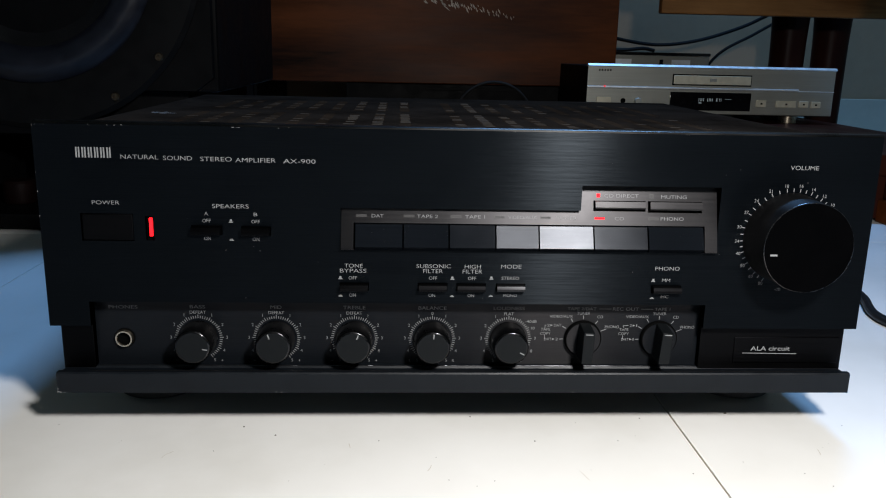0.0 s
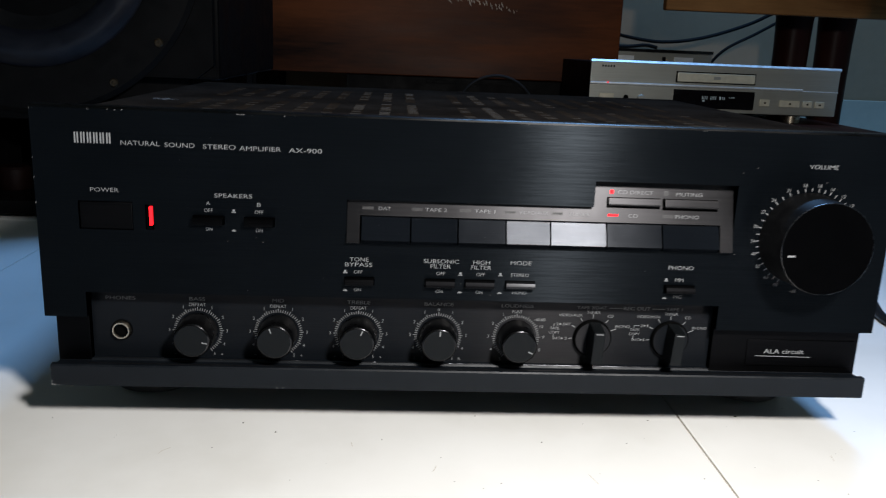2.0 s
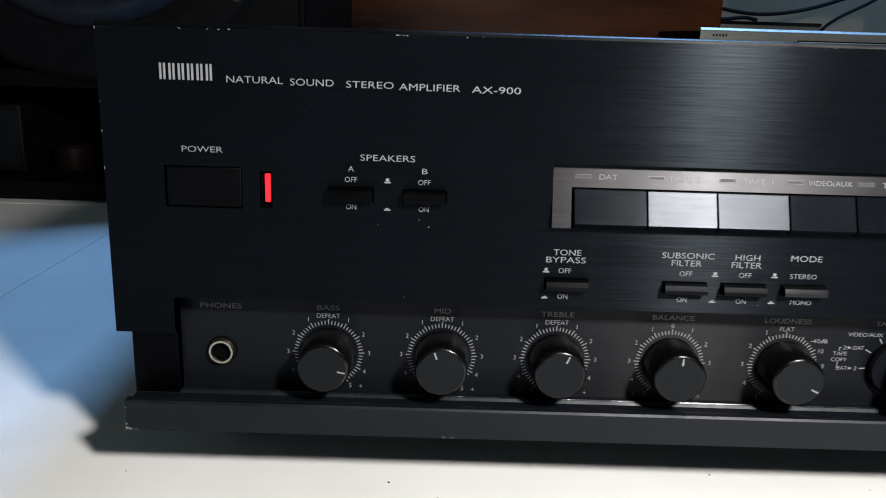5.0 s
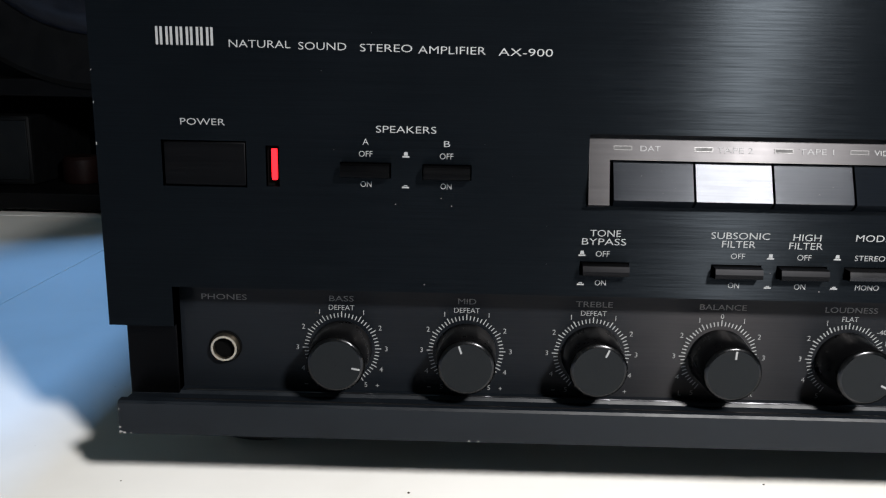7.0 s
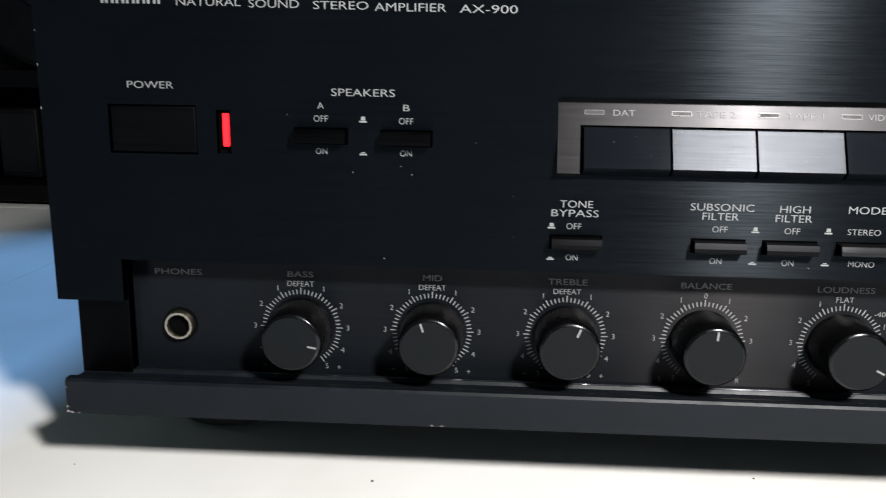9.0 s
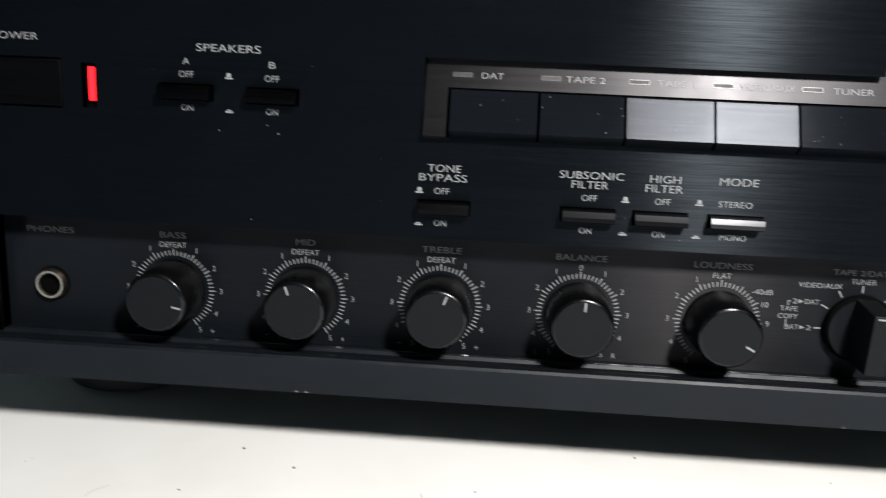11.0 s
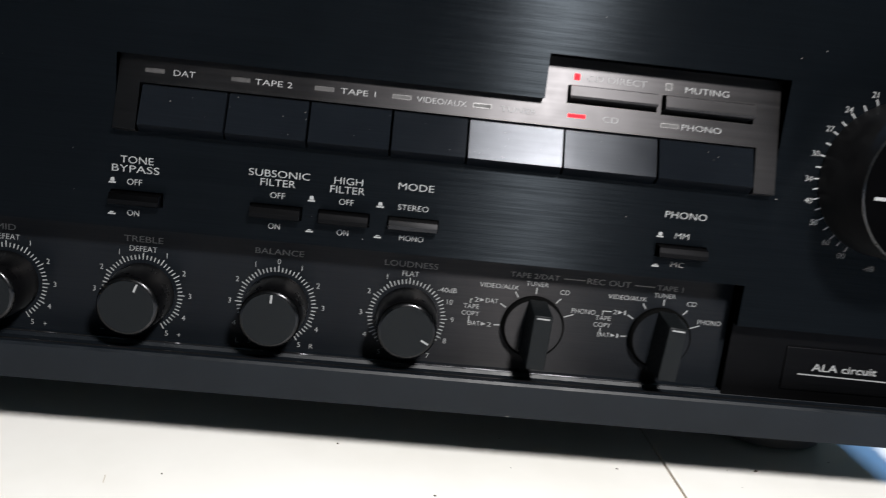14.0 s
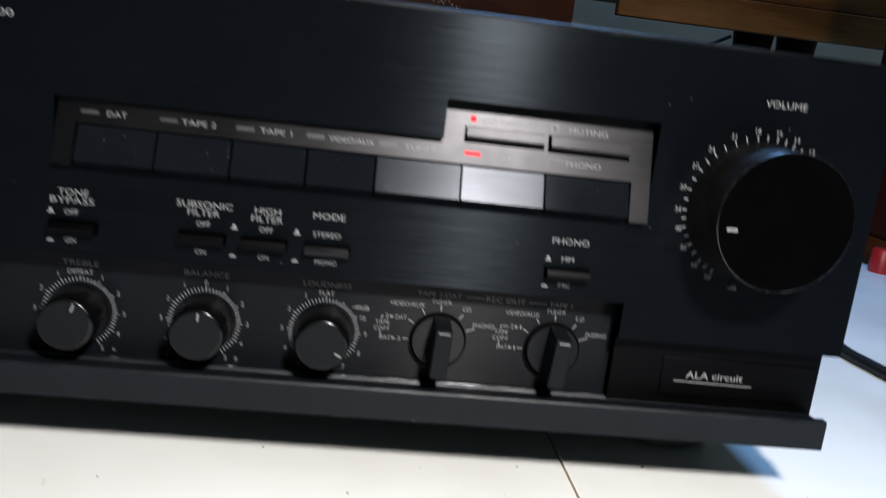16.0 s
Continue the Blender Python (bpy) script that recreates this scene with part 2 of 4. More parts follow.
def cells(bm, us, vs, solid, place, w0, w1):
    """A plate with openings: place(u, v, w) gives a point; solid(u, v) tells whether a cell is filled; w0 is the front, w1 the back."""
    us, vs = sorted(set(us)), sorted(set(vs))
    full = {(i, j): solid((us[i] + us[i + 1]) / 2, (vs[j] + vs[j + 1]) / 2) for i in range(len(us) - 1) for j in range(len(vs) - 1)}
    for (i, j), on in full.items():
        if not on:
            continue
        a, b, c, d = us[i], us[i + 1], vs[j], vs[j + 1]
        quad(bm, [place(a, c, w0), place(b, c, w0), place(b, d, w0), place(a, d, w0)])
        quad(bm, [place(a, c, w1), place(a, d, w1), place(b, d, w1), place(b, c, w1)])
        if not full.get((i - 1, j)):
            quad(bm, [place(a, c, w0), place(a, d, w0), place(a, d, w1), place(a, c, w1)])
        if not full.get((i + 1, j)):
            quad(bm, [place(b, c, w0), place(b, c, w1), place(b, d, w1), place(b, d, w0)])
        if not full.get((i, j - 1)):
            quad(bm, [place(a, c, w0), place(a, c, w1), place(b, c, w1), place(b, c, w0)])
        if not full.get((i, j + 1)):
            quad(bm, [place(a, d, w0), place(b, d, w0), place(b, d, w1), place(a, d, w1)])
    bmesh.ops.remove_doubles(bm, verts=bm.verts, dist=1e-6)
    bmesh.ops.recalc_face_normals(bm, faces=bm.faces)
    return bm


def lathe(bm, profile, segs=48, centre=(0, 0, 0), axis="y"):
    """A turned form: profile rows of (radius, distance along the axis)."""
    rings = []
    for r, h in profile:
        ring = []
        for k in range(segs):
            a = 2 * math.pi * k / segs
            p = (r * math.cos(a), h, r * math.sin(a)) if axis == "y" else (r * math.cos(a), r * math.sin(a), h)
            ring.append(bm.verts.new((centre[0] + p[0], centre[1] + p[1], centre[2] + p[2])))
        rings.append(ring)
    for a, b in zip(rings, rings[1:]):
        for k in range(segs):
            f = bm.faces.new((a[k], a[(k + 1) % segs], b[(k + 1) % segs], b[k]))
            f.smooth = True
    bmesh.ops.recalc_face_normals(bm, faces=bm.faces)
    return bm


def extrude_profile(bm, prof, x0, x1):
    """A bar along x with the outline prof of (y, z)."""
    a = [bm.verts.new((x0, y, z)) for y, z in prof]
    b = [bm.verts.new((x1, y, z)) for y, z in prof]
    n = len(prof)
    for k in range(n):
        bm.faces.new((a[k], a[(k + 1) % n], b[(k + 1) % n], b[k]))
    bm.faces.new(a)
    bm.faces.new(b[::-1])
    bmesh.ops.recalc_face_normals(bm, faces=bm.faces)
    return bm


def to_mesh(name, bm, material):
    uv = bm.loops.layers.uv.new("UVMap")
    for f in bm.faces:
        for lp in f.loops:
            lp[uv].uv = (lp.vert.co.x * 5, (lp.vert.co.z - lp.vert.co.y) * 5)
    turned = any(f.smooth for f in bm.faces)
    me = bpy.data.meshes.new(name)
    bm.to_mesh(me)
    bm.free()
    me.materials.append(material)
    me.set_sharp_from_angle(angle=radians(32 if turned else 20))
    return me


def part(name, bm, material, parent, label=""):
    ob = new(name, to_mesh(name, bm, material))
    ob.parent = parent
    return tagged(ob, label)


def thing(name, label, category, place=(0, 0, 0), group=""):
    e = new(name)
    e.empty_display_size = 0.02
    e.location = place
    return tagged(e, label, category, group)


def structure(name, bm, material, label, category):
    return tagged(new(name, to_mesh(name, bm, material)), label, category, "", "structure")


def smooth_tube(bm, pts, radius, segs=10, steps=12):
    """A round cable through the points (Catmull-Rom)."""
    p = [Vector(q) for q in pts]
    p = [2 * p[0] - p[1], *p, 2 * p[-1] - p[-2]]
    line = []
    for i in range(1, len(p) - 2):
        for k in range(steps):
            t = k / steps
            a, b, c, d = p[i - 1:i + 3]
            line.append(0.5 * (2 * b + (c - a) * t + (2 * a - 5 * b + 4 * c - d) * t * t + (3 * b - a - 3 * c + d) * t ** 3))
    line.append(p[-2])
    rings = []
    for i, q in enumerate(line):
        d = (line[min(i + 1, len(line) - 1)] - line[max(i - 1, 0)]).normalized()
        side = d.cross(Vector((0, 0, 1)))
        side = side.normalized() if side.length > 1e-4 else Vector((1, 0, 0))
        up = side.cross(d)
        rings.append([bm.verts.new(q + radius * (math.cos(2 * math.pi * k / segs) * side + math.sin(2 * math.pi * k / segs) * up)) for k in range(segs)])
    for a, b in zip(rings, rings[1:]):
        for k in range(segs):
            bm.faces.new((a[k], a[(k + 1) % segs], b[(k + 1) % segs], b[k])).smooth = True
    bm.faces.new(rings[0])
    bm.faces.new(rings[-1])
    bmesh.ops.recalc_face_normals(bm, faces=bm.faces)
    return bm


MM = 0.001


def words(bm, text, x, z, width, height, y, weight=-0.003, turn=0.0):
    """Adds printed letters, centred at x, z (mm) on the plane y (mm), width by height (mm), facing -y."""
    cu = bpy.data.curves.new("letters", "FONT")
    cu.body, cu.size, cu.offset, cu.resolution_u = text, 1.0, weight, 3
    ob = new("letters", cu)
    bpy.context.view_layer.update()
    me = bpy.data.meshes.new_from_object(ob.evaluated_get(bpy.context.evaluated_depsgraph_get()))
    co = np.array([v.co[:2] for v in me.vertices])
    lo, hi = co.min(0), co.max(0)
    mid, ext = (lo + hi) / 2, np.maximum(hi - lo, 1e-4)
    height = height or width * ext[1] / ext[0]
    width = width or height * ext[0] / ext[1]
    ca, sa = math.cos(radians(turn)), math.sin(radians(turn))
    verts = []
    for c in co:
        u, v = (c - mid) / ext * (width, height)
        verts.append(bm.verts.new(((x + u * ca - v * sa) * MM, y * MM, (z + u * sa + v * ca) * MM)))
    for p in me.polygons:
        bm.faces.new([verts[k] for k in p.vertices])
    bpy.data.objects.remove(ob)
    bpy.data.meshes.remove(me)
    bpy.data.curves.remove(cu)
    return bm


def printed(text, x, z, width, height, y, material, parent, name="printed_word", label="", weight=-0.006):
    """One printed word as a part of the panel that carries it."""
    return part(name, words(bmesh.new(), text, x, z, width, height, y, weight), material, parent, label)


def stroke(bm, x0, z0, x1, z1, w, y):
    """A printed line between two points (mm)."""
    d = Vector((x1 - x0, 0, z1 - z0)).normalized()
    s = Vector((-d.z, 0, d.x)) * (w / 2)
    a, b = Vector((x0, y, z0)), Vector((x1, y, z1))
    quad(bm, [(a - s) * MM, (b - s) * MM, (b + s) * MM, (a + s) * MM])
    return bm


def mmbox(bm, x0, x1, y0, y1, z0, z1, bevel=0.0):
    return box(bm, x0 * MM, x1 * MM, y0 * MM, y1 * MM, z0 * MM, z1 * MM, bevel * MM)


# ---- room ----
GAP = 0.0009
TX, TY, TS, TSY = 0.1245, 0.482, 0.50, 0.60


def room():
    bm = bmesh.new()
    box(bm, -1.7, 2.1, -2.2, 1.85, -0.05, -0.0012)
    ground = structure("floor", bm, GROUT, "white glazed floor tiles with thin brown joints", "floor")
    tile = None
    for i in range(-4, 4):
        for j in range(-5, 3):
            x0, y0 = TX + i * TS, TY + j * TSY
            x1, y1 = min(x0 + TS, 2.1), min(y0 + TSY, 1.85)
            x0, y0 = max(x0, -1.7), max(y0, -2.2)
            if x1 - x0 < 0.05 or y1 - y0 < 0.05:
                continue
            bm = bmesh.new()
            box(bm, x0 + GAP / 2, x1 - GAP / 2, y0 + GAP / 2, y1 - GAP / 2, -0.012, 0.0, 0.0006)
            part("floor_tile", bm, TILE, ground)
    # Only the north wall is in view; the south one stands close for bounce.
    for n, b4 in (("wall_north", (-1.7, 2.1, 1.85, 1.97)), ("wall_south", (-1.7, 2.1, -1.42, -1.3)), ("wall_west", (-1.82, -1.7, -2.32, 1.97)), ("wall_east", (2.1, 2.22, -2.32, 1.97))):
        bm = bmesh.new()
        box(bm, *b4, -0.05, 2.5)
        north = n == "wall_north"
        structure(n, bm, WALL if north else BOUNCEWALL, "grey-green painted plaster wall" if north else "unseen tan wall, set for its bounce light", "wall")
    bm = bmesh.new()
    box(bm, 0.80, 2.1, 1.838, 1.8498, 0.0, 0.10, 0.002)
    structure("baseboard", bm, painted_wall("pale_skirting", (0.42, 0.41, 0.33)), "pale tiled skirting along the wall", "baseboard")
    bm = bmesh.new()
    box(bm, -1.82, 2.22, -2.32, 1.97, 2.5, 2.6)
    structure("ceiling", bm, CEIL, "unseen cream ceiling, coloured for its bounce light", "ceiling")


room()

# ---- amplifier ----
amp = thing("amplifier", "black stereo amplifier with brushed front panel on white tiles", "amplifier")
PX = 217.5
SEL = (-65.5, 133.7, 59.7)
HOLES = {
    "power": (-197.2, -170.9, 106.2, 120.6), "lamp": (-164.9, -160.8, 106.7, 119.4),
    "a": (-141.9, -126.1, 110.0, 114.9), "b": (-116.5, -101.3, 109.8, 114.7),
    "tone": (-66.4, -50.9, 80.6, 85.0), "sub": (-25.2, -9.4, 80.6, 85.0), "high": (-4.7, 11.1, 80.6, 85.0),
    "mode": (16.4, 32.2, 80.9, 85.0), "phono": (100.4, 116.8, 80.4, 84.7),
}


def in_panel(x, z):
    if z < 73.6 and -196.4 < x < 131.2:
        return False
    if SEL[0] < x < SEL[1] and 103.2 < z < 125.0:
        return False
    if SEL[2] < x < SEL[1] and z < 138.2 and z > 103:
        return False
    return not any(a < x < b and c < z < d for a, b, c, d in HOLES.values())


xs = [-PX, PX, -196.4, 131.2, *SEL] + [v for h in HOLES.values() for v in h[:2]]
zs = [60.3, 73.6, 103.2, 125.0, 138.2, 165.6] + [v for h in HOLES.values() for v in h[2:]]
bm = cells(bmesh.new(), xs, zs, in_panel, lambda u, v, w: (u * MM, w * MM, v * MM), 0.0, 3.0)
panel = part("front_panel", bm, PANEL, amp, "black brushed aluminium front panel with chipped edges")

EDGE = brushed("worn_bright_edge", (0.030, 0.029, 0.028), 0.24, 1.0, 0.4, 0.6)
part("top_edge", extrude_profile(bmesh.new(), [(0.0, 0.16562), (0.0005, 0.1665), (0.0012, 0.1669), (0.007, 0.1670), (0.007, 0.16562)], -PX * MM, PX * MM), EDGE, panel, "worn bevelled top edge")

# worn paint along the panel's edges
rng = random.Random(4)
bm = bmesh.new()
for x, n, s in ((-213.5, 2, 0.7), (-192.5, 2, 0.6), (-177, 3, 1.0), (-115, 5, 0.8), (-92.5, 2, 0.7), (-89, 2, 0.7), (-60, 1, 0.5), (20, 2, 0.4), (110, 2, 0.4)):
    for k in range(n):
        c = Vector(((x + rng.uniform(-4, 4)) * MM, -0.00012, (165.5 + rng.uniform(-0.35, 0.1)) * MM))
        r = s * rng.uniform(0.15, 0.45) * MM
        bm.faces.new([bm.verts.new(c + Vector((r * rng.uniform(0.6, 2.4) * math.cos(a), 0, r * 0.5 * math.sin(a)))) for a in (0.2, 1.4, 2.6, 3.9, 5.2)])
for z in (163, 143, 131, 118):
    c = Vector((-217.2 * MM, -0.00012, (z + rng.uniform(-2, 2)) * MM))
    r = rng.uniform(0.15, 0.4) * MM
    bm.faces.new([bm.verts.new(c + Vector((0.5 * r * math.cos(a), 0, 1.5 * r * math.sin(a)))) for a in (0.2, 1.4, 2.6, 3.9, 5.2)])
tagged(part("paint_chips", bm, CHIP, panel, "small bare metal chips in the paint"), kind="stuff")

# specks of dust on the panel
bm = bmesh.new()
for k in range(34):
    x, z, w = rng.uniform(-205, 205), rng.uniform(76, 162), rng.uniform(0.08, 0.24)
    if in_panel(x, z) and not (SEL[0] - 2 < x < SEL[1] + 2 and 100 < z < 140):
        bm.faces.new([bm.verts.new(((x + w * math.cos(t)) * MM, -0.00013, (z + w * rng.uniform(0.5, 1.3) * math.sin(t)) * MM)) for t in (0.2, 1.4, 2.6, 3.9, 5.2)])
tagged(part("dust_specks", bm, DIMINK, panel, "specks of pale dust on the panel"), kind="stuff")

# lower fascia: two side blocks, the sunk control panel, the badge plate
for x0, x1 in ((-214.2, -197.6), (132.4, 214.2)):
    part("side_fascia", mmbox(bmesh.new(), x0, x1, 5.6, 16, 33, 80, 0.4), SIDEF, amp, "black lower side fascia, darkened for shade under the lip")
sunk = part("control_panel", mmbox(bmesh.new(), -198.5, 133.0, 10, 15, 30, 80), FASCIA, amp, "sunk black control panel with printed scales")
badge = part("badge_plate", mmbox(bmesh.new(), 152.0, 212.0, 5.0, 8, 38.5, 53.5, 0.3), SIDEF, amp, "raised black badge plate")
part("badge_lettering", stroke(words(bmesh.new(), "ALA circuit", 172.7, 47.0, 22.5, 2.6, 4.86, 0.01), 157.0, 44.3, 188.0, 43.9, 0.4, 4.86), INK, badge, "white printed lettering with a thin rule")

# base plate with a polished ledge
prof = [(-7, 25.6), (-7, 36.1), (-6.4, 36.9), (-3.6, 36.9), (-3.2, 35.2), (5.5, 34.6), (6.2, 35.6), (9.9, 35.6), (16, 35.6), (16, 25.6)]
base = part("base_plate", extrude_profile(bmesh.new(), [(y * MM, z * MM) for y, z in prof], -0.2137, 0.2137), BASE, amp, "dark grey bevelled plinth bar")
bm = bmesh.new()
extrude_profile(bm, [(y * MM, z * MM) for y, z in ((6.5, 35.62), (6.7, 35.9), (7.1, 35.9), (7.3, 35.62))], -0.196, 0.131)
extrude_profile(bm, [(y * MM, z * MM) for y, z in ((-4.6, 36.93), (-4.4, 37.05), (-3.7, 37.05), (-3.45, 36.4), (-3.6, 36.2))], -0.196, 0.2)
part("ledge_trim", bm, LEDGE, base, "thin polished trim lines")
bm = bmesh.new()
for x, z, r in ((-213.4, 25.6, 0.7), (-213.5, 27.2, 0.5), (-212, 25.3, 0.6), (-210, 25.2, 0.4), (-213.4, 33.5, 0.4), (-100, 25.3, 0.5), (-97, 25.3, 0.4), (60, 25.2, 0.3)):
    c = Vector((x * MM, -0.00712, (z + 0.7) * MM))
    bm.faces.new([bm.verts.new(c + Vector((r * rng.uniform(0.6, 1.3) * MM * math.cos(a), 0, r * 0.6 * MM * math.sin(a)))) for a in (0.1, 1.3, 2.5, 3.8, 5.1)])
tagged(part("paint_chips", bm, CHIP, base, "small bare metal chips in the paint"), kind="stuff")

# chassis, cover with rows of vent slots
part("chassis", mmbox(bmesh.new(), -212, 212, 16, 352, 27, 150, 1), CHASSIS, amp, "black steel chassis")
cols = [-168 + 17 * k for k in range(20) if k != 9]
rows_y = [58 + 8 * k for k in range(13)] + [190 + 8 * k for k in range(13)]
slot_x = {(c - 3.6, c + 3.6) for c in cols}
slot_y = {(r, r + 4.0) for r in rows_y}


def in_cover(x, y):
    return not (any(a < x < b for a, b in slot_x) and any(a < y < b for a, b in slot_y))


bm = cells(bmesh.new(), [-214.5, 214.5, *[v for s in slot_x for v in s]], [6.5, 360, *[v for s in slot_y for v in s]], in_cover,
           lambda u, v, w: (u * MM, v * MM, w * MM), 161.0, 159.6)
cover = part("top_cover", bm, COVER, amp, "dusty black steel top cover with vent slots")
for s in (-1, 1):
    part("cover_side", mmbox(bmesh.new(), s * 213.8 - 0.7, s * 213.8 + 0.7, 6.5, 360, 40, 159.5), COVER, cover, "folded side of the steel cover")
# Pale bars, partly dust, paint the lit edges of the vent slots.
bm = bmesh.new()
for c in cols:
    thick = rng.uniform(0.3, 1.0) * math.exp(-((c + 5) / 95) ** 2)
    for r in rows_y:
        if rng.random() < 0.75 * thick + 0.12:
            mmbox(bm, c - rng.uniform(2.4, 3.5), c + rng.uniform(2.4, 3.5), r + 4.1, r + 4.6 + 0.7 * thick * rng.random(), 161.02, 161.15 + 0.35 * thick * rng.random())
tagged(part("louvre_lips", bm, DUSTLIP, cover, "dusty pale lips that paint the lit edges of the vent slots"), kind="stuff")
bm = bmesh.new()
for k in range(16):
    c = Vector(((-191 + rng.gauss(0, 4)) * MM, (138 + rng.gauss(0, 3)) * MM, 0.16113))
    r = rng.uniform(0.7, 1.9) * MM
    bm.faces.new([bm.verts.new(c + Vector((1.8 * r * math.cos(a), r * 0.7 * math.sin(a), 0))) for a in (0.2, 1.4, 2.6, 3.9, 5.2)])
part("scuff", bm, CHIP, cover, "pale scuff worn into the paint")

for x in (-180, 176):
    for y in (62, 310):
        part("foot", lathe(bmesh.new(), [(0.019, 0.0), (0.024, 0.002), (0.0255, 0.010), (0.0255, 0.0275)], 40, (x * MM, y * MM, 0), "z"), RUBBER, amp, "round black rubber foot")

# power button and lamp
a, b, c, d = HOLES["power"]
part("power_button", mmbox(bmesh.new(), a + 0.45, b - 0.45, 0.5, 12, c + 0.45, d - 0.45, 0.35), POWERKEY, amp, "wide matt black power button")
a, b, c, d = HOLES["lamp"]
slot = part("power_lamp", mmbox(bmesh.new(), a, b, 2.4, 5, c, d), BLACK, amp, "dark slot with a glowing red bar")
part("lamp_bar", mmbox(bmesh.new(), a + 1.55, b - 0.85, 0.6, 2.3, c + 2.0, d - 1.0, 0.3), LIT, slot, "lit red lamp bar")

# small push buttons
for n in ("a", "b", "tone", "sub", "high", "mode", "phono"):
    a, b, c, d = HOLES[n]
    mid = (c + d) / 2
    prof = ((-3.2, c + 0.45), (-3.7, c + 0.7), (-3.85, mid - 0.2), (-3.8, mid), (-3.32, d - 0.75), (-2.9, d - 0.5), (8, d - 0.5), (8, c + 0.45))
    bm = extrude_profile(bmesh.new(), [(y * MM, z * MM) for y, z in prof], (a + 0.5) * MM, (b - 0.5) * MM)
    part("push_button", bm, GLINTKEY if n == "mode" else SMALLKEY, amp, "small narrow dark push button")

# printing on the front panel
for k in range(6):
    x = -197.4 + 3.05 * k
    for dx in (0.45, 1.75):
        a, b = (x + dx) * MM, (x + dx + 0.75) * MM
        bm = bmesh.new()
        quad(bm, [(a, -0.00012, 0.1490), (b, -0.00012, 0.1490), (b, -0.00012, 0.1543), (a, -0.00012, 0.1543)])
        part("mark_bar", bm, INK, panel, "white bar of the maker's mark")
PRINT = [
    ("NATURAL", -165.7, 149.7, 18.6, 2.2), ("SOUND", -146.9, 149.4, 14.4, 2.2), ("STEREO", -127.8, 149.2, 15.7, 2.2), ("AMPLIFIER", -108.1, 148.9, 20.2, 2.2), ("AX-900", -86.1, 148.7, 16.2, 2.2),
    ("POWER", -184.0, 126.3, 13.7, 2.0), ("SPEAKERS", -121.6, 125.1, 18.5, 2.1), ("A", -134.0, 121.2, 1.9, 1.8), ("B", -109.0, 121.0, 1.9, 1.8),
    ("OFF", -134.0, 117.5, 4.2, 1.8), ("ON", -133.9, 108.1, 3.4, 1.8), ("OFF", -109.1, 117.2, 4.2, 1.8), ("ON", -109.1, 107.9, 3.4, 1.8),
    ("TONE", -58.9, 94.2, 9.6, 2.1), ("BYPASS", -59.2, 91.5, 13.8, 2.1), ("OFF", -59.4, 87.6, 4.4, 1.8), ("ON", -59.6, 78.2, 3.5, 1.8),
    ("SUBSONIC", -16.9, 94.3, 18.2, 2.1), ("FILTER", -17.2, 91.6, 10.4, 2.1), ("OFF", -17.1, 87.8, 4.4, 1.8), ("ON", -17.6, 78.3, 3.5, 1.8),
    ("HIGH", 3.8, 94.2, 8.6, 2.1), ("FILTER", 3.7, 91.5, 10.4, 2.1), ("OFF", 3.6, 87.8, 4.4, 1.8), ("ON", 3.2, 78.3, 3.5, 1.8),
    ("MODE", 24.3, 94.4, 10.8, 2.1), ("STEREO", 24.0, 88.0, 9.4, 1.7), ("MONO", 24.3, 78.5, 7.4, 1.7),
    ("PHONO", 108.5, 94.0, 13.2, 2.1), ("MM", 108.3, 87.5, 4.4, 1.8), ("VOLUME", 176.9, 149.2, 15.2, 2.2),
]
for text, x, z, w, h in PRINT:
    printed(text, x, z, w, h, -0.12, INK, panel)
part("printed_word", words(bmesh.new(), "MC", 108.3, 78.3, 4.2, 1.7, -0.12), DIMINK, panel, "faint grey printed word")
for x, z in ((-121.6, 117.4), (-65.9, 87.6), (-6.9, 87.8), (13.9, 88.0), (101.3, 87.4)):
    bm = bmesh.new()
    for hgt, dz, col in ((1.7, 0.0, INK), (0.9, -9.5, INK)):
        zz = z + dz
        quad(bm, [((x - 1.1) * MM, -0.00012, (zz - 0.8) * MM), ((x + 1.1) * MM, -0.00012, (zz - 0.8) * MM), ((x + 1.1) * MM, -0.00012, (zz - 0.35) * MM), ((x - 1.1) * MM, -0.00012, (zz - 0.35) * MM)])
        quad(bm, [((x - 0.65) * MM, -0.00012, (zz - 0.2) * MM), ((x + 0.65) * MM, -0.00012, (zz - 0.2) * MM), ((x + 0.5) * MM, -0.00012, (zz - 0.8 + hgt) * MM), ((x - 0.5) * MM, -0.00012, (zz - 0.8 + hgt) * MM)])
    part("push_symbol", bm, INK, panel)

# selector plate, tilted back about the line z = 125 mm
TILT_PLATE = Matrix.Translation((0, 0.0030, 0.125)) @ Matrix.Rotation(radians(-16), 4, "X")
EDGES = [-58.3, -33.2, -9.3, 15.2, 38.0, 67.0, 96.0, 126.2]


def tilted(bm):
    bm.transform(TILT_PLATE)
    return bm


def in_plate(x, s):
    if s > 0 and x < SEL[2] + 0.2:
        return False
    if EDGES[0] - 0.6 < x < EDGES[-1] + 0.6 and s < -8.2:
        return False
    if 67.0 < x < 94.9 and -0.7 < s < 4.9:
        return False
    if 96.2 < x < 125.3 and -1.2 < s < 4.9:
        return False
    return True


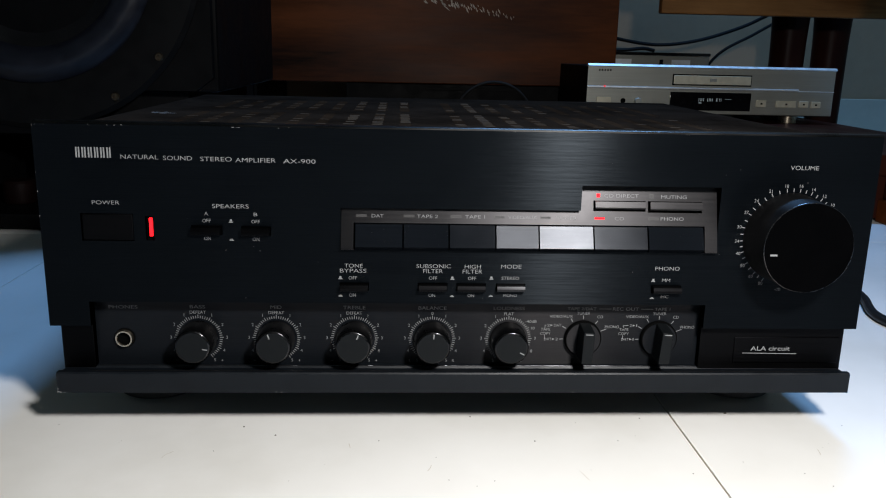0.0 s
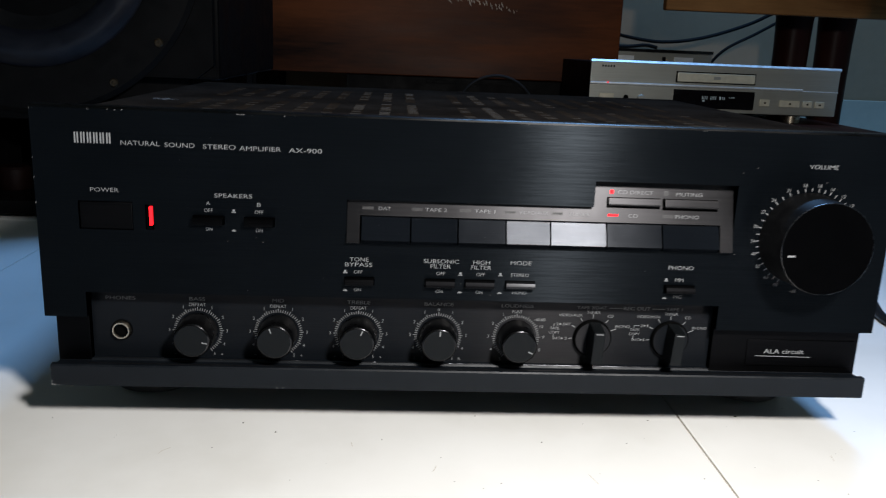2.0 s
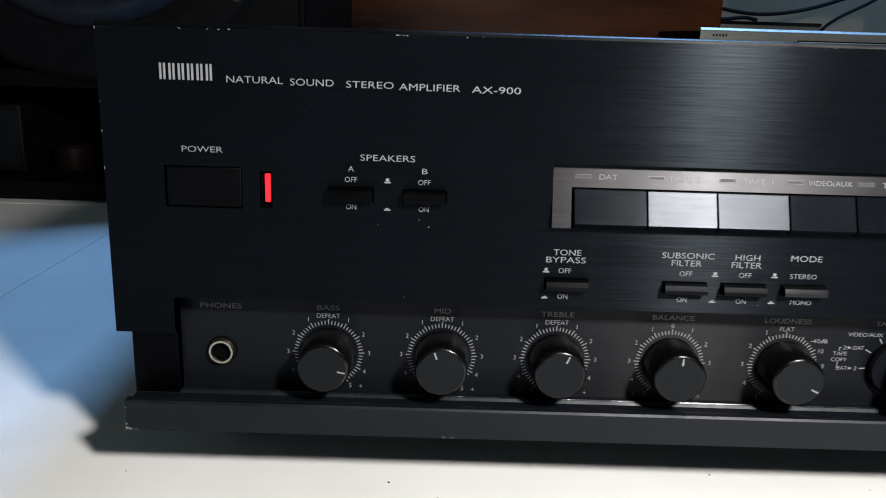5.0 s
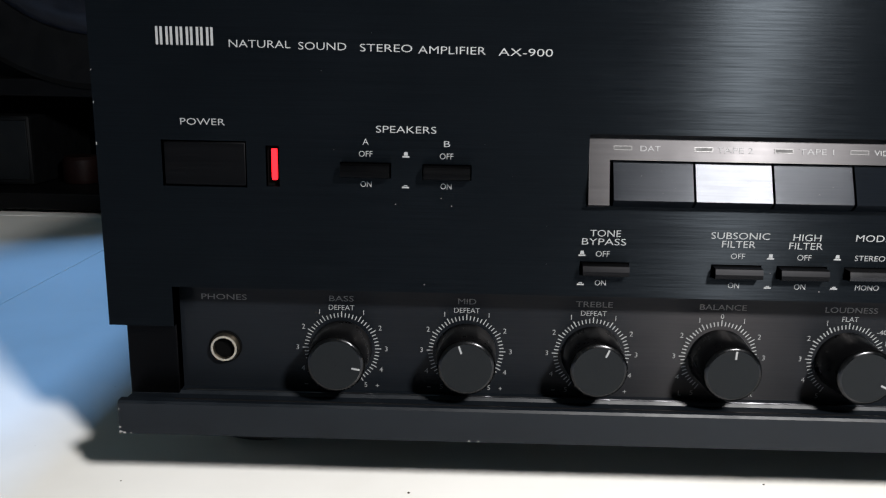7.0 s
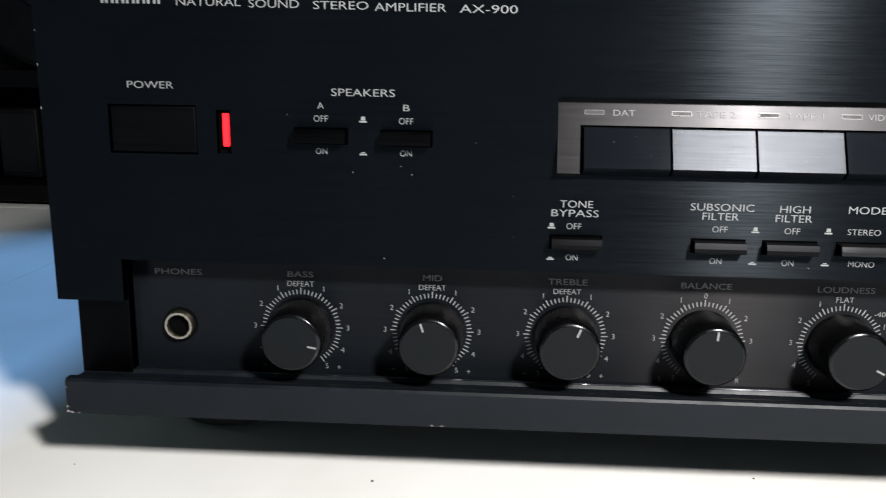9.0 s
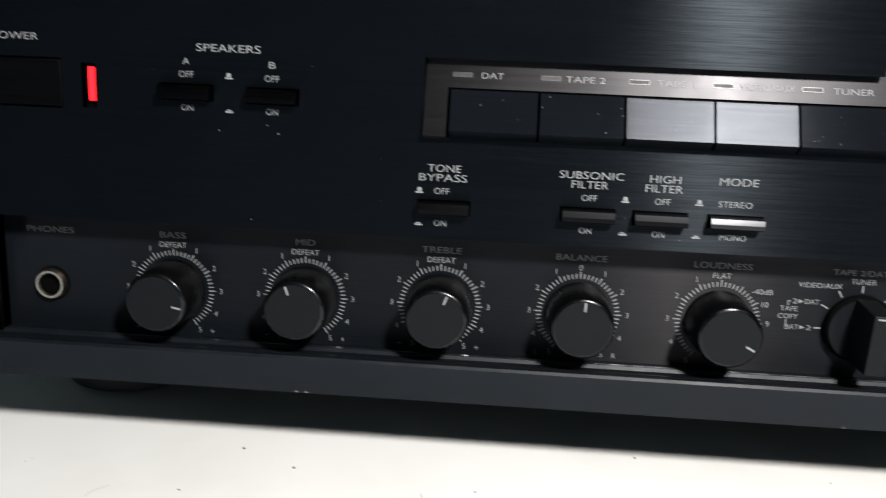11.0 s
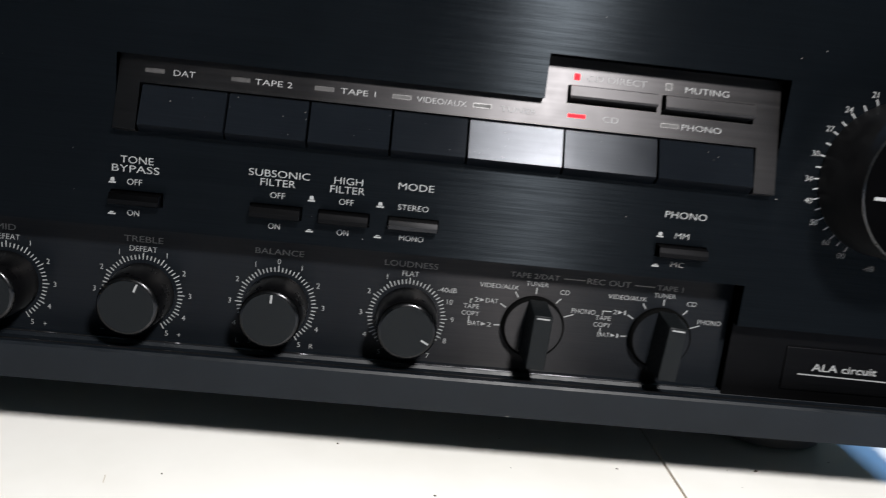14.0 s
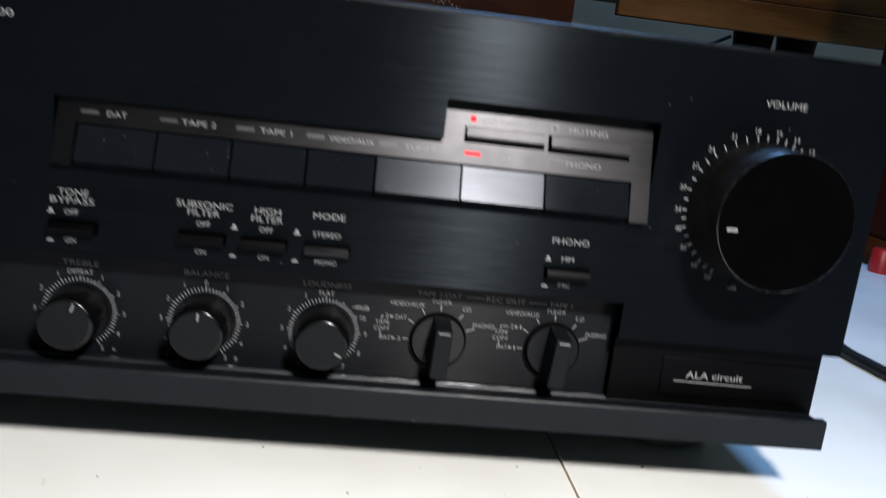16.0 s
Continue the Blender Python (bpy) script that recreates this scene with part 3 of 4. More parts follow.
def hollow_key(x0, x1, sag=0.13, steps=8):
    """A key whose front is dished very slightly across its width."""
    bm = bmesh.new()
    prof = ((0.0, -8.7), (-0.4, -9.1), (-2.1, -20.9), (0.4, -22.2), (6, -22.2), (6, -8.7))
    rows = []
    for k in range(steps + 1):
        u = 2 * k / steps - 1
        rows.append([bm.verts.new(((x0 + (x1 - x0) * k / steps) * MM, (y + (sag * (1 - u * u) if y < 1 else 0)) * MM, z * MM)) for y, z in prof])
    n = len(prof)
    for a, b in zip(rows, rows[1:]):
        for k in range(n):
            bm.faces.new((a[k], a[(k + 1) % n], b[(k + 1) % n], b[k])).smooth = True
    bm.faces.new(rows[0])
    bm.faces.new(rows[-1][::-1])
    bmesh.ops.recalc_face_normals(bm, faces=bm.faces)
    for e in bm.edges:
        if abs(e.verts[0].co.x - e.verts[1].co.x) > 1e-6:
            e.smooth = False
    return bm


bm = cells(bmesh.new(), [SEL[0] + 0.2, SEL[1] - 0.2, SEL[2] + 0.2, EDGES[0] - 0.6, EDGES[-1] + 0.6, 67.0, 94.9, 96.2, 125.3],
           [-22.3, -8.2, -1.2, -0.7, 0.0, 4.9, 13.2], in_plate, lambda u, v, w: (u * MM, w * MM, v * MM), 0.0, 6.0)
plate = part("selector_plate", tilted(bm), PLATE, amp, "grey brushed selector plate leaning back")
# Near-black slab paints the shade seen between the buttons.
part("selector_gap_shade", tilted(mmbox(bmesh.new(), SEL[0] + 1, SEL[1] - 1, 6.2, 9, -21.5, 12)), BLACK, amp, "black backing that paints the shade between the selector buttons")
for k in range(7):
    x0, x1 = EDGES[k] + 0.4, EDGES[k + 1] - 0.4
    part("selector_button", tilted(hollow_key(x0, x1)), KEYCAP, amp, "wide dark brushed selector button")
for x0, x1, s0 in ((67.5, 94.4, -0.2), (96.8, 124.7, -0.6)):
    bm = extrude_profile(bmesh.new(), [(y * MM, z * MM) for y, z in ((-1.9, 4.5), (-2.6, 4.1), (-3.0, s0 + 1.2), (-2.6, s0 + 0.6), (5, s0 + 0.6), (5, 4.5))], x0 * MM, x1 * MM)
    part("narrow_button", tilted(bm), PLATE, amp, "narrow grey push button")
for x, lit in ((-55.0, 0), (-30.2, 0), (-5.7, 0), (17.3, 0), (41.5, 0), (70.3, 1), (99.2, 0)):
    w = part("indicator", tilted(mmbox(bmesh.new(), x - 2.7, x + 2.7, -0.12, 1, -5.0, -3.9, 0.05)), LIT if lit else UNLIT, plate, "lit red indicator window" if lit else "unlit indicator window")
for x, z, hw, hh in [(x, -4.45, 2.75, 0.6) for x in (-55.0, -30.2, -5.7, 17.3, 41.5, 99.2)] + [(98.1, 7.6, 0.95, 1.05)]:
    bm = bmesh.new()
    for x0, z0, x1, z1 in ((x - hw, z - hh, x + hw, z - hh), (x - hw, z + hh, x + hw, z + hh), (x - hw, z - hh, x - hw, z + hh), (x + hw, z - hh, x + hw, z + hh)):
        stroke(bm, x0, z0, x1, z1, 0.2, -0.16)
    part("indicator_rim", tilted(bm), RIMMETAL, plate, "thin bright rim of an indicator window")
for x, lit in ((69.6, 1), (98.1, 0)):
    part("indicator", tilted(mmbox(bmesh.new(), x - 0.9, x + 0.9, -0.12, 1, 6.6, 8.6, 0.05)), LIT if lit else UNLIT, plate, "small lit red indicator" if lit else "small unlit indicator")
for text, x, s, w, h in (("DAT", -46.5, -4.5, 6.2, 1.7), ("TAPE 2", -20.6, -4.5, 11, 1.7), ("TAPE 1", 4.3, -4.5, 10.4, 1.7), ("VIDEO/AUX", 29.3, -4.5, 15, 1.7), ("TUNER", 52.6, -4.6, 11, 1.7),
                         ("CD", 80.8, -4.6, 5, 1.8), ("PHONO", 109.2, -4.4, 12.4, 1.8), ("CD DIRECT", 82.0, 7.5, 18.4, 1.9), ("MUTING", 110.2, 7.2, 13.8, 1.9)):
    part("printed_word", tilted(words(bmesh.new(), text, x, s, w, h, -0.12, -0.006)), PLATEINK, plate)

bm = bmesh.new()
for k in range(40):
    x, z, r = rng.uniform(EDGES[0] + 1, EDGES[-1] - 1), rng.uniform(-20.0, -9.6), rng.uniform(0.05, 0.15)
    y = -0.4 - 1.7 * (-9.1 - z) / 11.8 - 0.06
    bm.faces.new([bm.verts.new(((x + r * math.cos(t)) * MM, y * MM, (z + r * rng.uniform(0.5, 1.6) * math.sin(t)) * MM)) for t in (0.2, 1.4, 2.6, 3.9, 5.2)])
tagged(part("dust_specks", tilted(bm), DIMINK, plate, "specks of dust on the buttons"), kind="stuff")

# headphone socket
JX, JZ = -0.1827, 0.0503
jack = part("headphone_socket", lathe(bmesh.new(), [(0.0034, 0.0092), (0.0034, 0.0080), (0.0037, 0.0074), (0.0044, 0.0074), (0.0049, 0.0084), (0.0049, 0.0100)], 40, (JX, 0, JZ)), NICKEL, amp, "worn nickel headphone socket ring")
part("socket_hole", lathe(bmesh.new(), [(0.0033, 0.0083), (0.0033, 0.0098), (0.0001, 0.0098)], 32, (JX, 0, JZ)), BLACK, jack)
part("socket_washer", lathe(bmesh.new(), [(0.0055, 0.0100), (0.0055, 0.0094), (0.0050, 0.0092)], 40, (JX, 0, JZ)), BLACK, jack)

# tone knobs
YS = 9.88
KZ = 50.3


def knob(x, angle, name="tone_knob"):
    k = part(name, lathe(bmesh.new(), [(0.0001, 0.0096), (0.0101, 0.0096), (0.0100, 0.0085), (0.0097, 0.0030), (0.0093, -0.0040), (0.0090, -0.0046)], 56, (x * MM, 0, KZ * MM)), KNOB, amp, "round black satin knob")
    part("knob_rim", lathe(bmesh.new(), [(0.00935, -0.0044), (0.0091, -0.0050), (0.0086, -0.0054), (0.0081, -0.00556)], 56, (x * MM, 0, KZ * MM)), KNOBRIM, k, "bright turned rim")
    part("knob_face", lathe(bmesh.new(), [(0.0082, -0.0042), (0.0082, -0.00548), (0.0001, -0.00548)], 56, (x * MM, 0, KZ * MM)), KNOBFACE, k, "dark grey knob face")
    a = radians(angle)
    part("pointer", stroke(bmesh.new(), x + 5.2 * math.cos(a), KZ + 5.2 * math.sin(a), x + 7.9 * math.cos(a), KZ + 7.9 * math.sin(a), 0.6, -5.58), INK, k, "white pointer line")
    return k


def dial(x, title, top, titlew, numbers, ends=("", "")):
    # Titles take the dim ink, which paints the shade under the lip.
    printed(title, x, 68.0, titlew, 1.9, YS, DIMINK, sunk, "dial_title", "dial title printed dim for shade under the lip", 0.0)
    printed(top, x, 64.9, None, 1.7, YS, INK, sunk)
    bm = bmesh.new()
    for k in range(-25, 26):
        a = radians(90 - k * 5.9)
        r1 = 13.3 if k % 5 == 0 else 12.7
        stroke(bm, x + 11.2 * math.cos(a), KZ + 11.2 * math.sin(a), x + r1 * math.cos(a), KZ + r1 * math.sin(a), 0.34, YS)
    tagged(part("tick_ring", bm, INK, sunk, "ring of fine white printed ticks"), kind="stuff")
    for k, text in numbers:
        a = radians(90 - k * 29.5)
        printed(text, x + 15.0 * math.cos(a), KZ + 15.0 * math.sin(a), None, 1.7, YS, INK, sunk, "printed_number")
    for s, text in zip((-1, 1), ends):
        if text == "-":
            part("printed_sign", stroke(bmesh.new(), x - 12.9, 37.4, x - 11.7, 37.4, 0.3, YS), INK, sunk)
        elif text:
            printed(text, x + s * 12.0, 37.4, None, 1.6 if text.isalpha() else 1.2, YS, INK, sunk, "printed_sign")


FIVE = [(s * k, str(k)) for k in range(1, 6) for s in (-1, 1)]
for x, title, top, w, angle, ends in ((-143.3, "BASS", "DEFEAT", 8.2, -10, ("-", "+")), (-101.4, "MID", "DEFEAT", 6.0, 109, ("-", "+")), (-59.2, "TREBLE", "DEFEAT", 12.2, 68, ("-", "+")),
                                      (-16.6, "BALANCE", "0", 15.4, 87, ("L", "R"))):
    knob(x, angle)
    dial(x, title, top, w, FIVE, ends)
knob(25.6, -27)
dial(25.6, "LOUDNESS", "FLAT", 17.2, [(-k, str(k)) for k in range(1, 6)] + [(2.2, "10"), (3, "9"), (4, "8"), (5, "7")])
part("printed_word", words(bmesh.new(), "-40dB", 38.0, 60.6, 6.2, 1.6, YS), INK, sunk)
# PHONES is dimmed for the lip's shade as well.
part("printed_word", words(bmesh.new(), "PHONES", -182.6, 67.7, 15.2, 1.9, YS, 0.0), DIMINK, sunk)


# record selector knobs
def record_knob(x, lean):
    z = 51.2
    k = part("selector_knob", lathe(bmesh.new(), [(0.0001, 0.0096), (0.0103, 0.0096), (0.0103, 0.0078), (0.0097, 0.0070), (0.0001, 0.0070)], 56, (x * MM, 0, z * MM)), BLACK, amp, "round black selector knob with a raised bar grip")
    part("dial_disc", lathe(bmesh.new(), [(0.0094, 0.0072), (0.0094, 0.0068), (0.0001, 0.0068)], 56, (x * MM, 0, z * MM)), FASCIA, k, "flat satin disc")
    turn = Matrix.Translation((x * MM, 0, z * MM)) @ Matrix.Rotation(radians(lean), 4, "Y")
    bm = mmbox(bmesh.new(), -3.0, 3.0, -6.0, 7.2, -9.6, 9.6, 0.5)
    for v in bm.verts:
        if v.co.y < 0 and v.co.z > 0:
            v.co.z -= 0.0014
    bm.transform(turn)
    part("grip", bm, KNOBFACE, k, "raised black bar grip")
    bm = stroke(bmesh.new(), -2.0, 7.2, 2.0, 7.2, 0.5, -6.12)
    bm.transform(turn)
    part("pointer", bm, INK, k, "white pointer line")
    for a, r in ((90, 13.4), (50, 13.4), (21, 14.6), (122, 13.4), (150, 13.6), (184, 13.2)):
        t = radians(a)
        bm = stroke(bmesh.new(), x + 10.8 * math.cos(t), z + 10.8 * math.sin(t), x + (r - 0.4) * math.cos(t), z + (r - 0.4) * math.sin(t), 0.4, YS)
        part("selector_tick", bm, INK, sunk)
    for text, dx, zz, w, h in (("TUNER", 0, 65.4, 7.4, 1.6), ("CD", 9.4, 63.4, 3.2, 1.6), ("PHONO", 16.4, 57.6, 7.9, 1.6), ("VIDEO/AUX", -12.4, 63.6, 12.8, 1.5)):
        printed(text, x + dx, zz, w, h, YS, INK, sunk)


def copy_legend(x, z, before, after, w_before, w_after):
    """Two words with a filled arrow head between them, ending at x."""
    printed(after, x - w_after / 2, z, w_after, 1.5, YS, INK, sunk)
    ax = x - w_after - 0.5
    bm = bmesh.new()
    bm.faces.new([bm.verts.new((u * MM, YS * MM, v * MM)) for u, v in ((ax - 1.5, z - 0.6), (ax, z), (ax - 1.5, z + 0.6))])
    part("arrow_head", bm, INK, sunk)
    printed(before, ax - 1.9 - w_before / 2, z, w_before, 1.5, YS, INK, sunk)


for x, lean, second in ((67.1, 2, "2"), (109.8, 4, "1")):
    record_knob(x, lean)
    wide = second == "2"
    nw = 1.3 if wide else 0.5
    first_end = x - 12.2
    if wide:
        copy_legend(first_end, 58.4, "2", "DAT", 1.3, 4.0)
    else:
        copy_legend(first_end, 58.4, "2", "1", 1.3, 0.5)
    copy_legend(x - 13.6, 50.3, "DAT", second, 4.0, nw)
    tx = 20.8 if wide else 19.5
    printed("TAPE", x - tx, 56.0, 5.2, 1.5, YS, INK, sunk)
    printed("COPY", x - tx, 53.6, 5.8, 1.5, YS, INK, sunk)
    bracket = bmesh.new()
    w1 = 7.7 if wide else 4.2
    stroke(bracket, x - tx - 0.4, 58.4, first_end - w1 - 0.6, 58.4, 0.3, YS)
    stroke(bracket, x - tx - 0.4, 58.5, x - tx - 0.4, 57.0, 0.3, YS)
    part("bracket_line", bracket, INK, sunk)
    bracket = bmesh.new()
    stroke(bracket, x - tx - 0.4, 52.6, x - tx - 0.4, 50.4, 0.3, YS)
    stroke(bracket, x - tx - 0.4, 50.4, x - tx + 0.4, 50.4, 0.3, YS)
    part("bracket_line", bracket, INK, sunk)
for text, x, w, h in (("TAPE 2/DAT", 66.0, 16.2, 1.7), ("REC OUT", 90.6, 14.6, 1.9), ("TAPE 1", 111.2, 8.8, 1.7)):
    printed(text, x, 68.0, w, h, YS, DIMINK, sunk, "dial_title", "dial title printed dim for shade under the lip", 0.0)
for x0, x1 in ((75.6, 82.6), (99.2, 106.0)):
    part("title_rule", stroke(bmesh.new(), x0, 68.0, x1, 68.0, 0.3, YS), DIMINK, sunk)

# volume knob
VX, VZ = 172.2, 111.5
vol = part("volume_knob", lathe(bmesh.new(), [(0.0001, -0.0003), (0.0244, -0.0003), (0.0244, -0.0012), (0.0238, -0.0022), (0.0235, -0.0228), (0.0232, -0.0235)], 96, (VX * MM, 0, VZ * MM)), VOLSIDE, amp, "large round black volume knob")
part("knob_rim", lathe(bmesh.new(), [(0.0235, -0.0232), (0.02335, -0.0237), (0.0231, -0.02395)], 96, (VX * MM, 0, VZ * MM)), DARKRIM, vol, "bright turned rim")
part("knob_face", lathe(bmesh.new(), [(0.0231, -0.0228), (0.0231, -0.02392), (0.0001, -0.02392)], 96, (VX * MM, 0, VZ * MM)), VOLFACE, vol, "flat black knob face")
a = radians(191)
part("pointer", stroke(bmesh.new(), VX + 16.4 * math.cos(a), VZ + 16.4 * math.sin(a) - 0.6, VX + 20.2 * math.cos(a), VZ + 20.2 * math.sin(a) + 0.1, 1.0, -24.1), INK, vol, "white pointer line")
DIALX = VX + 0.8
NUMS = [("10", 40), ("12", 54), ("14", 68.5), ("16", 83), ("18", 99), ("21", 117), ("24", 135), ("27", 151), ("30", 168), ("34", 184), ("40", 198), ("50", 213), ("60", 229), ("00", 243)]
for k, (text, ang) in enumerate(NUMS):
    t, ink = radians(ang), DIMINK if ang > 220 else INK
    printed(text, DIALX + 28.3 * math.cos(t), VZ + 28.3 * math.sin(t), None, 1.75, -0.12, ink, panel, "printed_number")
    for g in [ang] + ([(ang + NUMS[k + 1][1]) / 2] if k + 1 < len(NUMS) else []):
        g, r0 = radians(g), 24.9
        part("volume_tick", stroke(bmesh.new(), DIALX + r0 * math.cos(g), VZ + r0 * math.sin(g), DIALX + (r0 + 1.9) * math.cos(g), VZ + (r0 + 1.9) * math.sin(g), 0.42, -0.12), ink, panel)
printed("-dB", DIALX - 3.0, VZ - 28.5, 3.6, 1.6, -0.12, DIMINK, panel)

# ---- power cable on the floor ----
cable = tagged(new("power_cable", to_mesh("power_cable", smooth_tube(bmesh.new(), [(0.10, 0.42, 0.004), (0.24, 0.46, 0.004), (0.34, 0.40, 0.004), (0.372, 0.27, 0.004), (0.352, 0.18, 0.004), (0.40, 0.06, 0.004), (0.62, -0.02, 0.004), (0.95, 0.02, 0.004)], 0.0038), CABLE)),
               "black power cable lying curved on the tiles", "cable")

# ---- low platform behind ----
bm = box(bmesh.new(), -0.16, 0.79, 0.60, 1.84, 0.060, 0.088, 0.003)
platform = thing("platform", "low dark red-brown wooden platform on the floor", "platform")
part("top_board", bm, LEGWOOD, platform)
for x in (-0.10, 0.33, 0.74):
    part("bearer", box(bmesh.new(), x - 0.03, x + 0.03, 0.62, 1.82, 0.0, 0.0598, 0.002), LEGWOOD, platform)
part("front_skirt", box(bmesh.new(), -0.158, 0.788, 0.604, 0.618, 0.004, 0.0598, 0.001), LEGWOOD, platform)

# ---- disc player ----
cd = thing("disc_player", "silver disc player with lit display on the wooden platform", "disc player")
CY = 1.065
bm = box(bmesh.new(), 0.3005, 0.7575, CY, CY + 0.012, 0.1035, 0.1885, 0.0015)
front = part("fascia", bm, SILVER, cd, "silver brushed fascia")
part("housing", box(bmesh.new(), 0.305, 0.753, CY + 0.0122, CY + 0.28, 0.1015, 0.185, 0.001), CHASSIS, cd, "black steel housing")
part("top_trim", extrude_profile(bmesh.new(), [(CY - 0.0005, 0.1845), (CY - 0.0035, 0.1862), (CY + 0.0010, 0.1897), (CY + 0.0115, 0.1897), (CY + 0.0115, 0.1845)], 0.3003, 0.7577), SILVERLIGHT, front, "polished silver top edge")
part("middle_trim", extrude_profile(bmesh.new(), [(CY - 0.001, 0.1465), (CY - 0.004, 0.1482), (CY - 0.004, 0.1500), (CY - 0.001, 0.1512), (CY + 0.002, 0.1512), (CY + 0.002, 0.1465)], 0.3005, 0.690), SILVERLIGHT, front, "polished silver rib")
part("middle_trim", extrude_profile(bmesh.new(), [(CY - 0.001, 0.1462), (CY - 0.002, 0.1472), (CY - 0.001, 0.1482), (CY + 0.002, 0.1482), (CY + 0.002, 0.1462)], 0.6902, 0.757), SILVERLIGHT, front, "polished silver rib")
# Thin black slab on the fascia draws the shade round the tray.
part("tray_gap_shade", box(bmesh.new(), 0.4555, 0.6015, CY - 0.0008, CY + 0.002, 0.1543, 0.1742), BLACK, front)
tray = part("disc_tray", box(bmesh.new(), 0.4575, 0.5995, CY - 0.0035, CY + 0.001, 0.1563, 0.1722, 0.001), CHAMPAGNE, cd, "pale champagne disc tray front")
part("tray_mark", box(bmesh.new(), 0.5235, 0.5355, CY - 0.0042, CY - 0.0036, 0.1615, 0.1672), SILVER, tray, "small grey disc mark")
disp = part("display", box(bmesh.new(), 0.4535, 0.6035, CY - 0.0012, CY + 0.002, 0.1100, 0.1425, 0.0005), DISPLAY, cd, "black glass display with faint segments")
bm = bmesh.new()
for k, w in enumerate((3.2, 3.2, 0, 3.2, 3.2, 0, 1.4, 3.2)):
    if w:
        x = 507 + k * 5.4
        for z0 in (126.6, 129.6):
            stroke(bm, x, z0, x, z0 + 2.4, 0.6, (CY - 0.0014) * 1000)
            stroke(bm, x + w, z0, x + w, z0 + 2.4, 0.6, (CY - 0.0014) * 1000)
for k in range(3):
    stroke(bm, 556 + 4 * k, 131, 558.2 + 4 * k, 131, 0.8, (CY - 0.0014) * 1000)
stroke(bm, 507, 123.6, 512, 123.6, 1.0, (CY - 0.0014) * 1000)
part("display_digits", bm, DIGIT, disp, "pale unreadable display segments")
for x0, x1, z0, z1 in ((0.614, 0.632, 0.118, 0.1305), (0.651, 0.688, 0.118, 0.1300), (0.694, 0.711, 0.1185, 0.1300), (0.717, 0.734, 0.1180, 0.1295)):
    bt = part("button", box(bmesh.new(), x0, x1, CY - 0.003, CY + 0.001, z0, z1, 0.0008), CHAMPAGNE, cd, "small champagne push button")
    part("button_mark", box(bmesh.new(), (x0 + x1) / 2 - 0.0018, (x0 + x1) / 2 + 0.0018, CY - 0.0034, CY - 0.0031, (z0 + z1) / 2 - 0.0014, (z0 + z1) / 2 + 0.0014), BLACK, bt)
part("power_button", box(bmesh.new(), 0.319, 0.345, CY - 0.003, CY + 0.001, 0.1200, 0.1312, 0.001), CHAMPAGNE, cd, "pale power button")
part("headphone_socket", lathe(bmesh.new(), [(0.0045, 0.002), (0.0045, -0.001), (0.0001, -0.001)], 24, (0.3675, CY, 0.125)), BLACK, cd, "small black headphone socket")
part("level_knob", lathe(bmesh.new(), [(0.0060, 0.001), (0.0058, -0.008), (0.0050, -0.009), (0.0001, -0.009)], 28, (0.3935, CY, 0.1252)), SILVER, cd, "small silver level knob")
part("standby_lamp", box(bmesh.new(), 0.3308, 0.3328, CY - 0.0045, CY, 0.1488, 0.1512), LIT, cd, "tiny lit red lamp")
bm = bmesh.new()
for k in range(5):
    stroke(bm, 321.5 + 5 * k, 176.6, 321.5 + 5 * k, 180.2, 2.6, (CY - 0.0003) * 1000)
part("maker_mark", bm, BLACK, front, "dark maker's mark drawn as bars")
for x in (0.345, 0.690):
    for y in (CY + 0.03, CY + 0.24):
        part("foot", lathe(bmesh.new(), [(0.014, 0.0882), (0.016, 0.0885), (0.016, 0.1014)], 28, (x, y, 0), "z"), NICKEL, cd, "round metal foot")

# ---- small silver box on the platform, behind the player ----
sb = thing("receiver_box", "small silver device with a dark lid behind the disc player", "device")
part("body", box(bmesh.new(), 0.425, 0.690, 1.52, 1.68, 0.165, 0.206, 0.002), SILVER, sb)
part("lid", box(bmesh.new(), 0.423, 0.692, 1.518, 1.682, 0.2062, 0.2130, 0.001), GLOSSBLACK, sb, "thin black lid")
for x in (0.482, 0.575, 0.622):
    part("front_window", box(bmesh.new(), x - 0.022 if x != 0.575 else x - 0.004, x + 0.022 if x != 0.575 else x + 0.004, 1.5165, 1.521, 0.180, 0.197), SILVERLIGHT if x != 0.575 else DISPLAY, sb)
for x in (0.44, 0.675):
    part("foot", box(bmesh.new(), x - 0.012, x + 0.012, 1.53, 1.67, 0.0882, 0.1648), RUBBER, sb)
tagged(new("cable_plug", to_mesh("cable_plug", smooth_tube(bmesh.new(), [(0.44, 1.58, 0.217), (0.50, 1.57, 0.2175), (0.545, 1.575, 0.222), (0.575, 1.58, 0.2175)], 0.0042, 8), CABLE)), "short black lead lying on the device", "cable")

# ---- wooden cabinet ----
cab = thing("wooden_cabinet", "red-brown polished wooden cabinet with a worn patch", "cabinet")
WX0, WX1, WY, WZ0 = -0.335, 0.4235, 1.35, 0.137
face = part("front", box(bmesh.new(), WX0, WX1, WY, WY + 0.02, WZ0, 0.86, 0.002), WOOD, cab, "polished red-brown wooden front")
part("side", box(bmesh.new(), WX0 + 0.001, WX0 + 0.021, WY + 0.0202, 1.83, WZ0 + 0.001, 0.859, 0.001), WOOD, cab)
part("side", box(bmesh.new(), WX1 - 0.021, WX1 - 0.001, WY + 0.0202, 1.83, WZ0 + 0.001, 0.859, 0.001), WOOD, cab)
